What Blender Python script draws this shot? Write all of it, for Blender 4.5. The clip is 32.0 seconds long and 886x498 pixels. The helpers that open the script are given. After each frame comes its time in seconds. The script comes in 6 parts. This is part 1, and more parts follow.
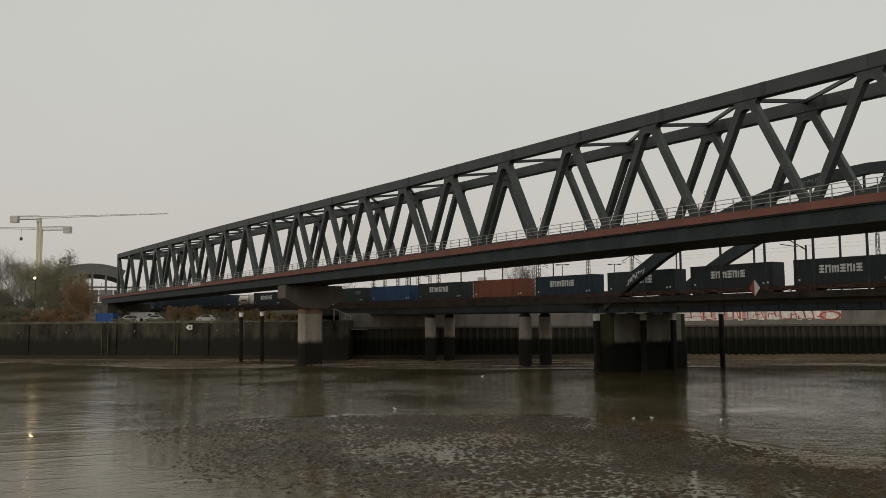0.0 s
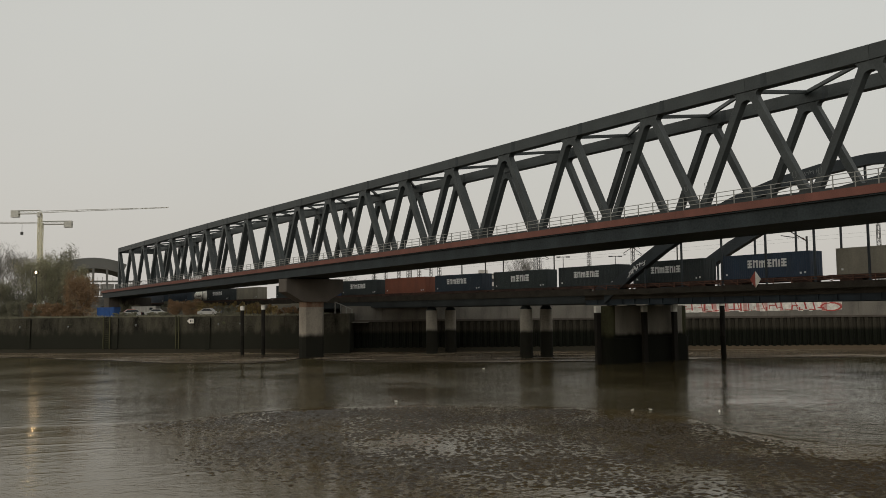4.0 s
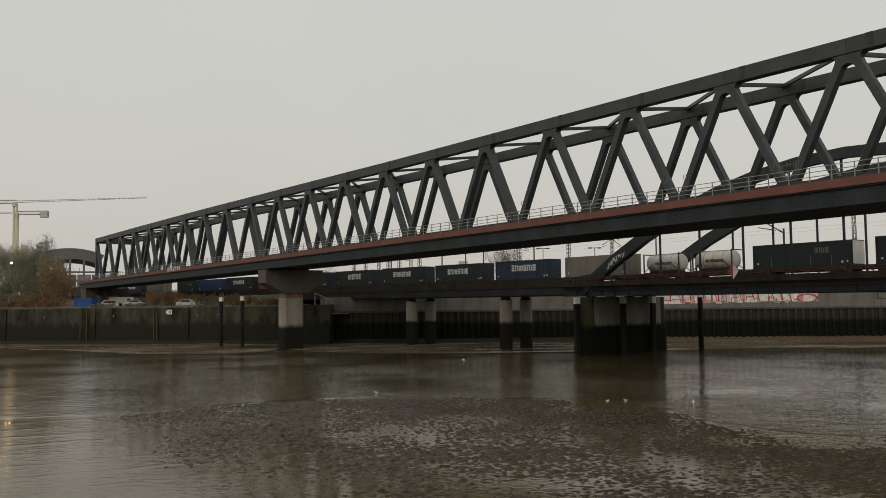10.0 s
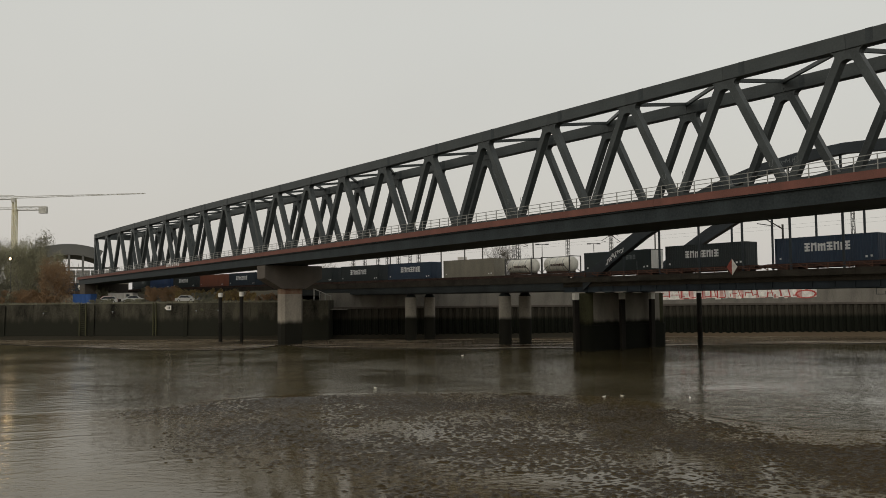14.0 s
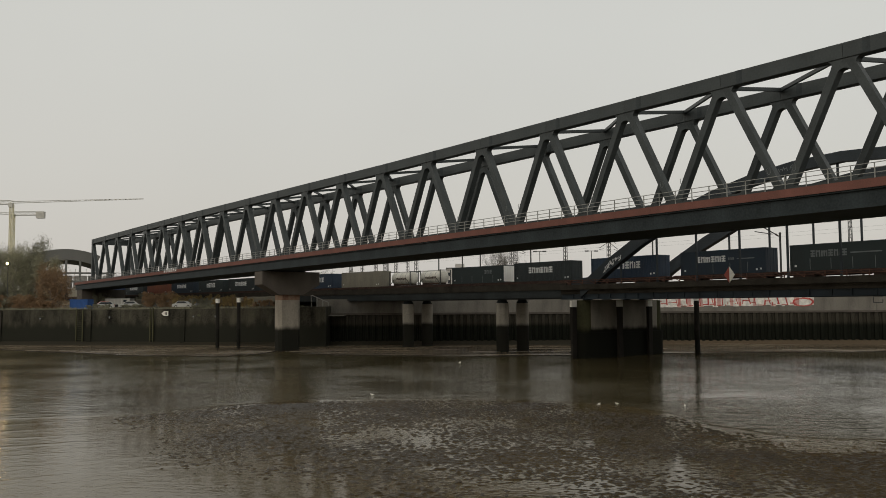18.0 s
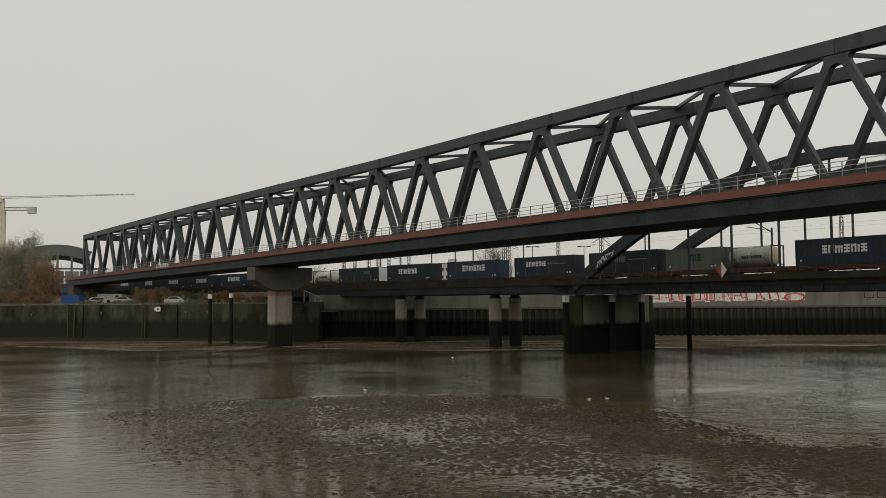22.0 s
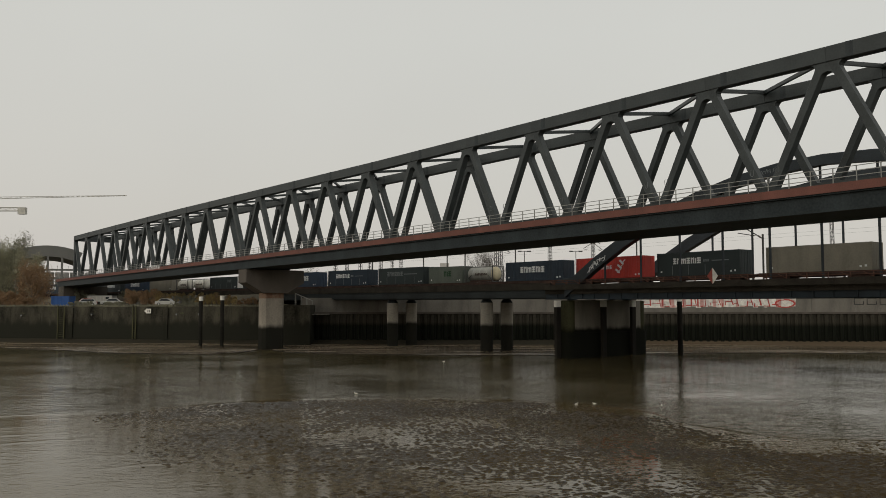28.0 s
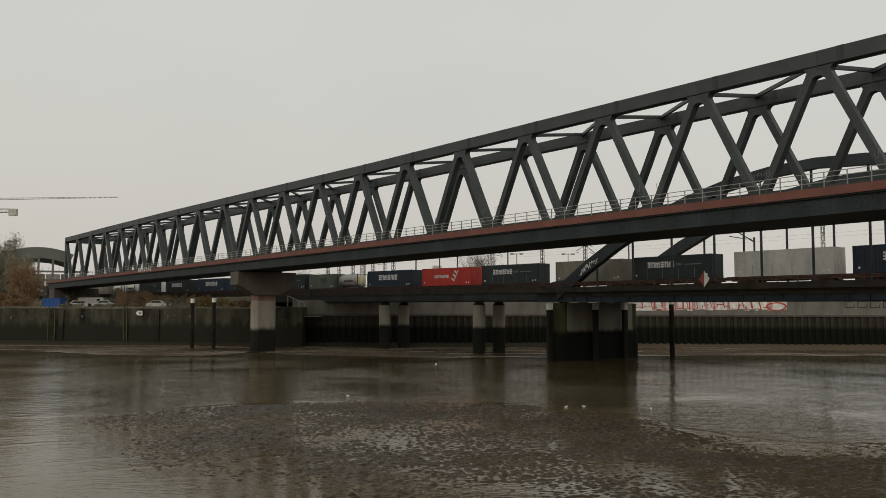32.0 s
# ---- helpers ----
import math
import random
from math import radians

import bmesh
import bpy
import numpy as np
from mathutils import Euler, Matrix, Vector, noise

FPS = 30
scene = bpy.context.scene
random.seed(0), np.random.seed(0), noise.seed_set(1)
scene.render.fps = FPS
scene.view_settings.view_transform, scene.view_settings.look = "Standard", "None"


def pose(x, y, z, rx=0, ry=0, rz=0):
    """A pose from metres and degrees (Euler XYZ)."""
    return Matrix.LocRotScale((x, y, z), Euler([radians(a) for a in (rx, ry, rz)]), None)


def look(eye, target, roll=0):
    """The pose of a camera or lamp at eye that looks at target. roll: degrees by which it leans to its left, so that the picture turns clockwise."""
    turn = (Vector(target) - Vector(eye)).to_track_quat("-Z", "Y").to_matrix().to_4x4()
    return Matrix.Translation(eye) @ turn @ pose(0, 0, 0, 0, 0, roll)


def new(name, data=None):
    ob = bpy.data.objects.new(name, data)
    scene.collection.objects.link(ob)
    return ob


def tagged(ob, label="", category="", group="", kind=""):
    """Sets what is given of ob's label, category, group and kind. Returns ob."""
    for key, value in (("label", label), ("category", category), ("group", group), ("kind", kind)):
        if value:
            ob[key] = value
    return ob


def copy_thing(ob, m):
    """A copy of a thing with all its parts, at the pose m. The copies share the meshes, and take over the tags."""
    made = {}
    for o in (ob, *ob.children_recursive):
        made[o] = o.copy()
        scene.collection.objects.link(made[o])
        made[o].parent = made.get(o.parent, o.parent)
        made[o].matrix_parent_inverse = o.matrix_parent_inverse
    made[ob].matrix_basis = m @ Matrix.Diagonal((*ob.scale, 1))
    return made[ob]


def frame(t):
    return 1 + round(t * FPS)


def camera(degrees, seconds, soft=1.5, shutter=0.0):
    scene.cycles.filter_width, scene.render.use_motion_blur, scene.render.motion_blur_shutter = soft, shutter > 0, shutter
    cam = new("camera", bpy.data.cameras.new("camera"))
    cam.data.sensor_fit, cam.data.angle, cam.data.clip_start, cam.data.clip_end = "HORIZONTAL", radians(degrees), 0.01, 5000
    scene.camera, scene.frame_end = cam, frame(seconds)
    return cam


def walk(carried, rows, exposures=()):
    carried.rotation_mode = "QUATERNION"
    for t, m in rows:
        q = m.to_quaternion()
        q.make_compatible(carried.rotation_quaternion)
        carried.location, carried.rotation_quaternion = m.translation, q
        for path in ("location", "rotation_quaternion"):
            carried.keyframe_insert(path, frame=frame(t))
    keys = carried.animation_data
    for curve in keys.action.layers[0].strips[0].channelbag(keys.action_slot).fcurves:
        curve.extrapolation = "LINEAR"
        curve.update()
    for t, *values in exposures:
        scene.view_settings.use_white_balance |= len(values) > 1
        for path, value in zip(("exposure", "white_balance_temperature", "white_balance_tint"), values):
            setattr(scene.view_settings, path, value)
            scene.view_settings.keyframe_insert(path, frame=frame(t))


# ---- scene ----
EYE = (0.0, 0.0, 7.4)
cam = camera(54.57, 32.0, soft=0.75)
# seconds, tilt, lean, turn of a phone held by hand on the quay
TURNS = [
    (0, 94.696, 0.419, 1.545), (0.5, 94.614, 0.475, 1.627), (1, 94.562, 0.557, 1.648), (1.5, 94.577, 0.603, 1.717),
    (2, 94.548, 0.615, 1.708), (2.5, 94.518, 0.602, 1.647), (3, 94.336, 0.605, 1.607), (3.5, 94.258, 0.654, 1.668),
    (5.5, 94.057, 0.636, 1.078), (6, 94.019, 0.597, 0.873), (6.5, 94.003, 0.474, 0.651), (7, 93.942, 0.418, 0.521),
    (7.5, 93.926, 0.398, 0.434), (8, 93.902, 0.465, 0.42), (8.5, 93.806, 0.626, 0.402), (9, 93.77, 0.717, 0.37),
    (9.5, 93.64, 0.712, 0.329), (10, 93.615, 0.61, 0.286), (10.5, 93.59, 0.641, 0.225), (11, 93.534, 0.485, 0.146),
    (11.5, 93.518, 0.473, 0.082), (12, 93.358, 0.403, 0.013), (12.5, 93.318, 0.413, 0.001), (13, 93.276, 0.458, 0.026),
    (13.5, 93.263, 0.553, 0.132), (14, 93.335, 0.605, 0.224), (14.5, 93.363, 0.656, 0.297), (16.5, 93.512, 0.733, 0.442),
    (17, 93.633, 0.616, 0.307), (17.5, 93.699, 0.497, 0.168), (18, 93.778, 0.386, 0.057), (18.5, 93.777, 0.347, -0.043),
    (19, 93.718, 0.347, -0.143), (19.5, 93.586, 0.406, -0.193), (20, 93.585, 0.409, -0.293), (20.5, 93.565, 0.459, -0.301),
    (21, 93.531, 0.416, -0.366), (21.5, 93.48, 0.403, -0.425), (22, 93.466, 0.436, -0.419), (22.5, 93.485, 0.36, -0.466),
    (23, 93.485, 0.375, -0.476), (23.5, 93.475, 0.409, -0.494), (24, 93.553, 0.466, -0.55), (24.5, 93.459, 0.438, -0.582),
    (25, 93.442, 0.334, -0.677), (25.5, 93.395, 0.218, -0.671), (27.5, 93.715, 0.049, -0.948), (28, 93.725, 0.034, -0.978),
    (28.5, 93.724, 0.008, -1.04), (29, 93.732, 0.021, -1.12), (29.5, 93.74, 0.07, -1.153), (30, 93.812, 0.076, -1.191),
    (30.5, 93.838, 0.125, -1.329), (31, 93.805, 0.067, -1.467), (31.5, 93.79, 0.015, -1.556), (32, 93.891, -0.063, -1.489),
]
walk(cam, [(t, pose(*EYE, rx, ry, rz)) for t, rx, ry, rz in TURNS],
     exposures=[(0.0, -0.08), (6.0, -0.06), (10.0, -0.03), (15.0, 0.0), (32.0, 0.0)])

# ------------------------------------------------------------------ light
world = bpy.data.worlds.new("overcast")
scene.world = world
world.use_nodes = True
wn, wl = world.node_tree.nodes, world.node_tree.links
wn.clear()
w_out = wn.new("ShaderNodeOutputWorld")
w_bg = wn.new("ShaderNodeBackground")
w_sky = wn.new("ShaderNodeTexSky")
w_sky.sky_type, w_sky.sun_disc = "NISHITA", False
w_sky.sun_elevation, w_sky.sun_rotation = radians(22), radians(215)
w_sky.air_density, w_sky.dust_density = 1.5, 4.0
w_tc = wn.new("ShaderNodeTexCoord")
w_sep = wn.new("ShaderNodeSeparateXYZ")
w_ramp = wn.new("ShaderNodeValToRGB")
w_noise = wn.new("ShaderNodeTexNoise")
w_noise.inputs["Scale"].default_value, w_noise.inputs["Detail"].default_value = 2.2, 4
w_mix = wn.new("ShaderNodeMix")
w_mix.data_type = "RGBA"
w_mix.inputs[0].default_value = 0.012
w_cloud = wn.new("ShaderNodeMix")
w_cloud.data_type, w_cloud.blend_type = "RGBA", "MULTIPLY"
w_cloud.inputs[0].default_value = 0.12
wl.new(w_tc.outputs["Generated"], w_sep.inputs[0])
wl.new(w_sep.outputs[2], w_ramp.inputs[0])
wl.new(w_tc.outputs["Generated"], w_noise.inputs["Vector"])
ramp = w_ramp.color_ramp
ramp.elements[0].position, ramp.elements[0].color = 0.0, (0.585, 0.556, 0.519, 1)
ramp.elements[1].position, ramp.elements[1].color = 0.3, (0.634, 0.624, 0.58, 1)
wl.new(w_ramp.outputs[0], w_cloud.inputs[6])
wl.new(w_noise.outputs[0], w_cloud.inputs[7])
wl.new(w_cloud.outputs[2], w_mix.inputs[6])
wl.new(w_sky.outputs[0], w_mix.inputs[7])
wl.new(w_mix.outputs[2], w_bg.inputs[0])
w_bg.inputs[1].default_value = 1.0
wl.new(w_bg.outputs[0], w_out.inputs[0])
sun_data = bpy.data.lights.new("sun", "SUN")
sun_data.energy, sun_data.angle, sun_data.color = 0.5, radians(30), (1.0, 0.96, 0.9)
sun = new("sun", sun_data)
sun.matrix_world = look((-60, -80, 90), (0, 100, 0))


# ------------------------------------------------------------------ materials
def mat(name, color, rough=0.6, metal=0.0, vary=0.25, scale=1.5, fine=18.0, bump=0.15, spec=0.3, streak=0.0, island=False, rnd=0.0, dirt=None, coord="Object"):
    """A painted or raw surface: colour varied at two scales, with fine relief."""
    m = bpy.data.materials.new(name)
    m.use_nodes = True
    n, l = m.node_tree.nodes, m.node_tree.links
    b = n["Principled BSDF"]
    b.inputs["Metallic"].default_value = metal
    b.inputs["Specular IOR Level"].default_value = spec
    tc = n.new("ShaderNodeTexCoord")
    mp = n.new("ShaderNodeMapping")
    if streak:
        mp.inputs["Scale"].default_value = (1, 1, streak)
    l.new(tc.outputs[coord], mp.inputs["Vector"])
    big, small = n.new("ShaderNodeTexNoise"), n.new("ShaderNodeTexNoise")
    big.inputs["Scale"].default_value, big.inputs["Detail"].default_value = scale, 5
    small.inputs["Scale"].default_value, small.inputs["Detail"].default_value = fine, 4
    l.new(mp.outputs[0], big.inputs["Vector"])
    l.new(tc.outputs[coord], small.inputs["Vector"])
    add = n.new("ShaderNodeMath")
    add.operation = "MULTIPLY_ADD"
    add.inputs[1].default_value = 0.5
    l.new(small.outputs[0], add.inputs[0])
    l.new(big.outputs[0], add.inputs[2])
    r = n.new("ShaderNodeValToRGB")
    lo = tuple(c * (1 - vary) for c in color) if dirt is None else dirt
    r.color_ramp.elements[0].position, r.color_ramp.elements[0].color = 0.5, (*lo, 1)
    r.color_ramp.elements[1].position, r.color_ramp.elements[1].color = 0.95, (*[min(1, c * (1 + vary)) for c in color], 1)
    l.new(add.outputs[0], r.inputs[0])
    col = r.outputs[0]
    if rnd or island:
        src = n.new("ShaderNodeNewGeometry" if island else "ShaderNodeObjectInfo")
        hsv = n.new("ShaderNodeHueSaturation")
        mr = n.new("ShaderNodeMapRange")
        mr.inputs[3].default_value, mr.inputs[4].default_value = 1 - (rnd or 0.4), 1 + (rnd or 0.4)
        l.new(src.outputs["Random Per Island" if island else "Random"], mr.inputs[0])
        l.new(mr.outputs[0], hsv.inputs["Value"])
        l.new(col, hsv.inputs["Color"])
        col = hsv.outputs[0]
    l.new(col, b.inputs["Base Color"])
    rr = n.new("ShaderNodeMapRange")
    rr.inputs[3].default_value, rr.inputs[4].default_value = max(0.03, rough - 0.15), min(1, rough + 0.15)
    l.new(big.outputs[0], rr.inputs[0])
    l.new(rr.outputs[0], b.inputs["Roughness"])
    if bump:
        bp = n.new("ShaderNodeBump")
        bp.inputs["Strength"].default_value, bp.inputs["Distance"].default_value = bump, 0.02
        l.new(small.outputs[0], bp.inputs["Height"])
        l.new(bp.outputs[0], b.inputs["Normal"])
    return m


STEEL = mat("bridge_steel", (0.046, 0.053, 0.053), 0.5, vary=0.3, scale=0.35, fine=6, bump=0.05)
SPLICE = mat("dirty_splice_steel", (0.03, 0.036, 0.038), 0.6, vary=0.4, scale=0.9, fine=9, bump=0.1)
# darker than STEEL: shade of the girder and soffit is put into the colour
STEEL_UNDER = mat("shaded_girder_steel", (0.029, 0.036, 0.038), 0.55, vary=0.5, scale=0.3, fine=5, bump=0.05, streak=0.3, spec=0.12)
RED = mat("red_oxide_edge", (0.15, 0.062, 0.047), 0.65, vary=0.25, scale=0.5, fine=9, streak=0.4)
RAIL = mat("galvanised_rail", (0.27, 0.27, 0.25), 0.5, metal=0.3, vary=0.2, scale=2)
RUST = mat("rusty_rail", (0.095, 0.045, 0.031), 0.8, vary=0.4, scale=2)
ARCH = mat("arch_steel", (0.031, 0.038, 0.043), 0.5, vary=0.3, scale=0.4, fine=6, bump=0.05)
GIRDER_BLUE = mat("blue_girder", (0.024, 0.034, 0.043), 0.6, vary=0.4, scale=0.5, streak=0.3)
DECKGREY = mat("dirty_ballast_edge", (0.04, 0.035, 0.028), 0.85, vary=0.4, scale=0.6, fine=7, bump=0.3, spec=0.12)
CONCRETE_DARK = mat("weathered_concrete", (0.16, 0.15, 0.128), 0.9, vary=0.35, scale=0.4, fine=7, bump=0.3, streak=0.35)
FLOOD = mat("flood_wall_concrete", (0.16, 0.149, 0.128), 0.9, vary=0.4, scale=0.4, fine=6, bump=0.2, streak=0.35)
# brown cap tint with the shade under the deck put into the colour
CAPGREY = mat("shade_toned_concrete", (0.088, 0.076, 0.064), 0.9, vary=0.3, scale=0.4, fine=6, bump=0.2, streak=0.4)
WET = mat("tidal_algae_concrete", (0.010, 0.0095, 0.007), 0.75, vary=0.4, scale=0.6, fine=9, bump=0.4, spec=0.12)
MOSS = mat("mossy_concrete", (0.06, 0.06, 0.03), 0.9, vary=0.4, scale=0.8, fine=9, bump=0.3, streak=0.3)


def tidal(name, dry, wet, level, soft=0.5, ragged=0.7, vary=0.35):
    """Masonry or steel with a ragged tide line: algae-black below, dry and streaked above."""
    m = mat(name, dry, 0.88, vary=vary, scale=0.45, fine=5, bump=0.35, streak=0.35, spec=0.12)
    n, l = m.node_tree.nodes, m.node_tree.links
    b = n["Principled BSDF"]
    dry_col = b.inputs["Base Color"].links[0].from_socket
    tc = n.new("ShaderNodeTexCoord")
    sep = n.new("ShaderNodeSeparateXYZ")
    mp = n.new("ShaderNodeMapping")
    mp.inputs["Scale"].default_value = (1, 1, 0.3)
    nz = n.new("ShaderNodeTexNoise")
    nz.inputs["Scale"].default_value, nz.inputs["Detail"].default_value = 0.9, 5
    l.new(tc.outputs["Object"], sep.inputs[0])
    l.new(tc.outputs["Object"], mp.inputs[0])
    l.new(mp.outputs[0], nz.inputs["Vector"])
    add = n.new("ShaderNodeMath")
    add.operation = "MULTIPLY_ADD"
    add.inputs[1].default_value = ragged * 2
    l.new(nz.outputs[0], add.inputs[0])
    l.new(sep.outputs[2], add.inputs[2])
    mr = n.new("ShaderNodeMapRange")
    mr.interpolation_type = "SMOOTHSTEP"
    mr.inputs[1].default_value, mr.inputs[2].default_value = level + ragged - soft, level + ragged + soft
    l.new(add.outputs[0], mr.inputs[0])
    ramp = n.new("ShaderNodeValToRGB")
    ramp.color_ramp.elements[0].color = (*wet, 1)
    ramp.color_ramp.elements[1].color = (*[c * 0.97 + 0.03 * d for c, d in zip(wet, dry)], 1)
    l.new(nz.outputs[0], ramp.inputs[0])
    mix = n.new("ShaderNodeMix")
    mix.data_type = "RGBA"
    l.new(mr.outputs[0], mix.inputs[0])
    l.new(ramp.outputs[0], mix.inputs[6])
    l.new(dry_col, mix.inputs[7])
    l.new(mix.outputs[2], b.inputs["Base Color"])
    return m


QUAY = tidal("old_quay_masonry", (0.046, 0.043, 0.032), (0.020, 0.0205, 0.0148), 4.2, 0.8, 1.2, vary=0.85)
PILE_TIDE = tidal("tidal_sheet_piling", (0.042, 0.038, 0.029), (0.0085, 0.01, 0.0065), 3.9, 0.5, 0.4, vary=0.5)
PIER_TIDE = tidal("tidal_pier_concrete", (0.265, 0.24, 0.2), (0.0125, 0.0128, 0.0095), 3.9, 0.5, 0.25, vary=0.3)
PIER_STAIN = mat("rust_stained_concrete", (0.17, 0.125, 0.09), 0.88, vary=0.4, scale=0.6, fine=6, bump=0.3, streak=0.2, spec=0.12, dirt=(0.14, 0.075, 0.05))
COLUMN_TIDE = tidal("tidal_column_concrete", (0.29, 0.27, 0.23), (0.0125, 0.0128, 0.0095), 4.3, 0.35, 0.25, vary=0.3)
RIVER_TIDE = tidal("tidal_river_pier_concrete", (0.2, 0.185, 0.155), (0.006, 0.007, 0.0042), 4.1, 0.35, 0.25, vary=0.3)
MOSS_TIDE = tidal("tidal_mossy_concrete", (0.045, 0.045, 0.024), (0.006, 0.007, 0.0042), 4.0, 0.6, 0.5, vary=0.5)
DECK_LOW = mat("dark_blue_grey_deck", (0.034, 0.039, 0.04), 0.7, vary=0.35, scale=0.3, fine=5, bump=0.1, streak=0.4, spec=0.12)
TIMBER = mat("dark_timber_post", (0.022, 0.02, 0.017), 0.9, vary=0.4, scale=1, fine=12, bump=0.4, streak=0.2, spec=0.12)
WHITE = mat("weathered_white_paint", (0.7, 0.68, 0.62), 0.6, vary=0.12)
SIGNRED = mat("sign_red_paint", (0.3, 0.075, 0.055), 0.6, vary=0.15)
GRASS = mat("rough_bank_soil", (0.085, 0.072, 0.045), 0.95, vary=0.5, scale=0.15, fine=2, bump=0.4)
LAND = mat("yard_ground", (0.1, 0.095, 0.085), 0.95, vary=0.3, scale=0.1, fine=2)
# the far bank's haze is put into these three leaf colours by lifting them
LEAF_GREEN = mat("willow_leaf", (0.25, 0.24, 0.155), 0.8, vary=0.3, scale=0.3, bump=0, island=True, rnd=0.13)
LEAF_DARK = mat("dark_leaf", (0.18, 0.175, 0.122), 0.8, vary=0.3, scale=0.3, bump=0, island=True, rnd=0.13)
LEAF_RUST = mat("autumn_leaf", (0.225, 0.143, 0.078), 0.85, vary=0.25, scale=0.3, bump=0, island=True, rnd=0.13)
LEAF_YELLOW = mat("yellow_dry_grass", (0.27, 0.2, 0.085), 0.9, vary=0.4, scale=0.5, bump=0, island=True)
IVY = mat("wall_ivy_leaf", (0.05, 0.05, 0.027), 0.85, vary=0.4, scale=0.5, bump=0, island=True)
BARK = mat("grey_bark", (0.15, 0.138, 0.118), 0.9, vary=0.3, scale=2, streak=0.2)
CRANE = mat("crane_yellow_paint", (0.7, 0.66, 0.48), 0.6, vary=0.15)
CRANE_GREY = mat("crane_grey_steel", (0.52, 0.51, 0.46), 0.6, vary=0.15)
ROOF = mat("grey_metal_roof", (0.13, 0.13, 0.12), 0.6, vary=0.15, scale=0.1)
HALL = mat("hall_cladding", (0.2, 0.2, 0.185), 0.7, vary=0.3, scale=0.15, fine=0.8)
PALE = mat("pale_render", (0.45, 0.43, 0.4), 0.85, vary=0.1)
GLASS = mat("dark_window_glass", (0.03, 0.035, 0.04), 0.1, vary=0.2, bump=0)
MAST = mat("mast_steel", (0.07, 0.07, 0.065), 0.7, vary=0.3)
TYRE = mat("tyre_rubber", (0.02, 0.02, 0.02), 0.9, vary=0.2)
WAGON = mat("wagon_brown_steel", (0.055, 0.035, 0.028), 0.8, vary=0.4, scale=1.2, spec=0.12)
WHEEL = mat("wheel_steel", (0.05, 0.045, 0.04), 0.6, metal=0.6)
LETTER = mat("white_lettering", (0.62, 0.63, 0.62), 0.6, vary=0.08)
LETTER_DIM = mat("faded_lettering", (0.15, 0.165, 0.165), 0.6, vary=0.15)
LETTER_GREEN = mat("green_lettering", (0.016, 0.055, 0.022), 0.6, vary=0.1)
CHROME = mat("door_bar_steel", (0.4, 0.4, 0.38), 0.45, metal=0.5)
LAMP = bpy.data.materials.new("lamp_glow")
LAMP.use_nodes = True
LAMP.node_tree.nodes["Principled BSDF"].inputs["Emission Color"].default_value = (1.0, 0.66, 0.3, 1)
LAMP.node_tree.nodes["Principled BSDF"].inputs["Emission Strength"].default_value = 160


def wet_ground(name, color, rough, ripple, strength, stretch, ior=1.33, spec=0.5, patch=0.0, color2=None, deep=0.12, calm=0.25, fine=0.3, tint=(1.0, 0.97, 0.88), streaky=False):
    m = bpy.data.materials.new(name)
    m.use_nodes = True
    n, l = m.node_tree.nodes, m.node_tree.links
    b = n["Principled BSDF"]
    b.inputs["IOR"].default_value = ior
    b.inputs["Specular IOR Level"].default_value = spec
    b.inputs["Specular Tint"].default_value = (*tint, 1)
    tc = n.new("ShaderNodeTexCoord")
    mp = n.new("ShaderNodeMapping")
    mp.inputs["Scale"].default_value = stretch
    mp.inputs["Rotation"].default_value = (0, 0, radians(8))
    l.new(tc.outputs["Object"], mp.inputs["Vector"])
    big, mid, small = (n.new("ShaderNodeTexNoise") for _ in range(3))
    big.inputs["Scale"].default_value, big.inputs["Detail"].default_value = 0.07, 4
    mid.inputs["Scale"].default_value, mid.inputs["Detail"].default_value = ripple, 3
    small.inputs["Scale"].default_value, small.inputs["Detail"].default_value = ripple * 2.6, 2
    for t in (mid, small):
        l.new(mp.outputs[0], t.inputs["Vector"])
    if streaky:
        big.inputs["Scale"].default_value = 0.3
    l.new((mp if streaky else tc).outputs[0 if streaky else "Object"], big.inputs["Vector"])
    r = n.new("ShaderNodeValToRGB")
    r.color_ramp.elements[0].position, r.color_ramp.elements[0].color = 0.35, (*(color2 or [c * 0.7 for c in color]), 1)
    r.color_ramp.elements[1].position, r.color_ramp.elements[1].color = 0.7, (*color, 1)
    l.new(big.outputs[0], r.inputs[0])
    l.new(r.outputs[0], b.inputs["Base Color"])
    rr = n.new("ShaderNodeMapRange")
    rr.inputs[1].default_value, rr.inputs[2].default_value = 0.4, 0.65
    rr.inputs[3].default_value, rr.inputs[4].default_value = rough, rough + patch
    l.new(big.outputs[0], rr.inputs[0])
    l.new(rr.outputs[0], b.inputs["Roughness"])
    # wind patches: the ripples grow and die away over tens of metres
    gust = n.new("ShaderNodeMapRange")
    gust.inputs[1].default_value, gust.inputs[2].default_value = 0.38, 0.62
    gust.inputs[3].default_value, gust.inputs[4].default_value = calm, 1.0
    l.new(big.outputs[0], gust.inputs[0])
    add = n.new("ShaderNodeMath")
    add.operation = "MULTIPLY_ADD"
    add.inputs[1].default_value = fine
    l.new(small.outputs[0], add.inputs[0])
    l.new(mid.outputs[0], add.inputs[2])
    mul = n.new("ShaderNodeMath")
    mul.operation = "MULTIPLY"
    l.new(add.outputs[0], mul.inputs[0])
    l.new(gust.outputs[0], mul.inputs[1])
    bp = n.new("ShaderNodeBump")
    bp.inputs["Strength"].default_value, bp.inputs["Distance"].default_value = strength, deep
    l.new(mul.outputs[0], bp.inputs["Height"])
    l.new(bp.outputs[0], b.inputs["Normal"])
    return m


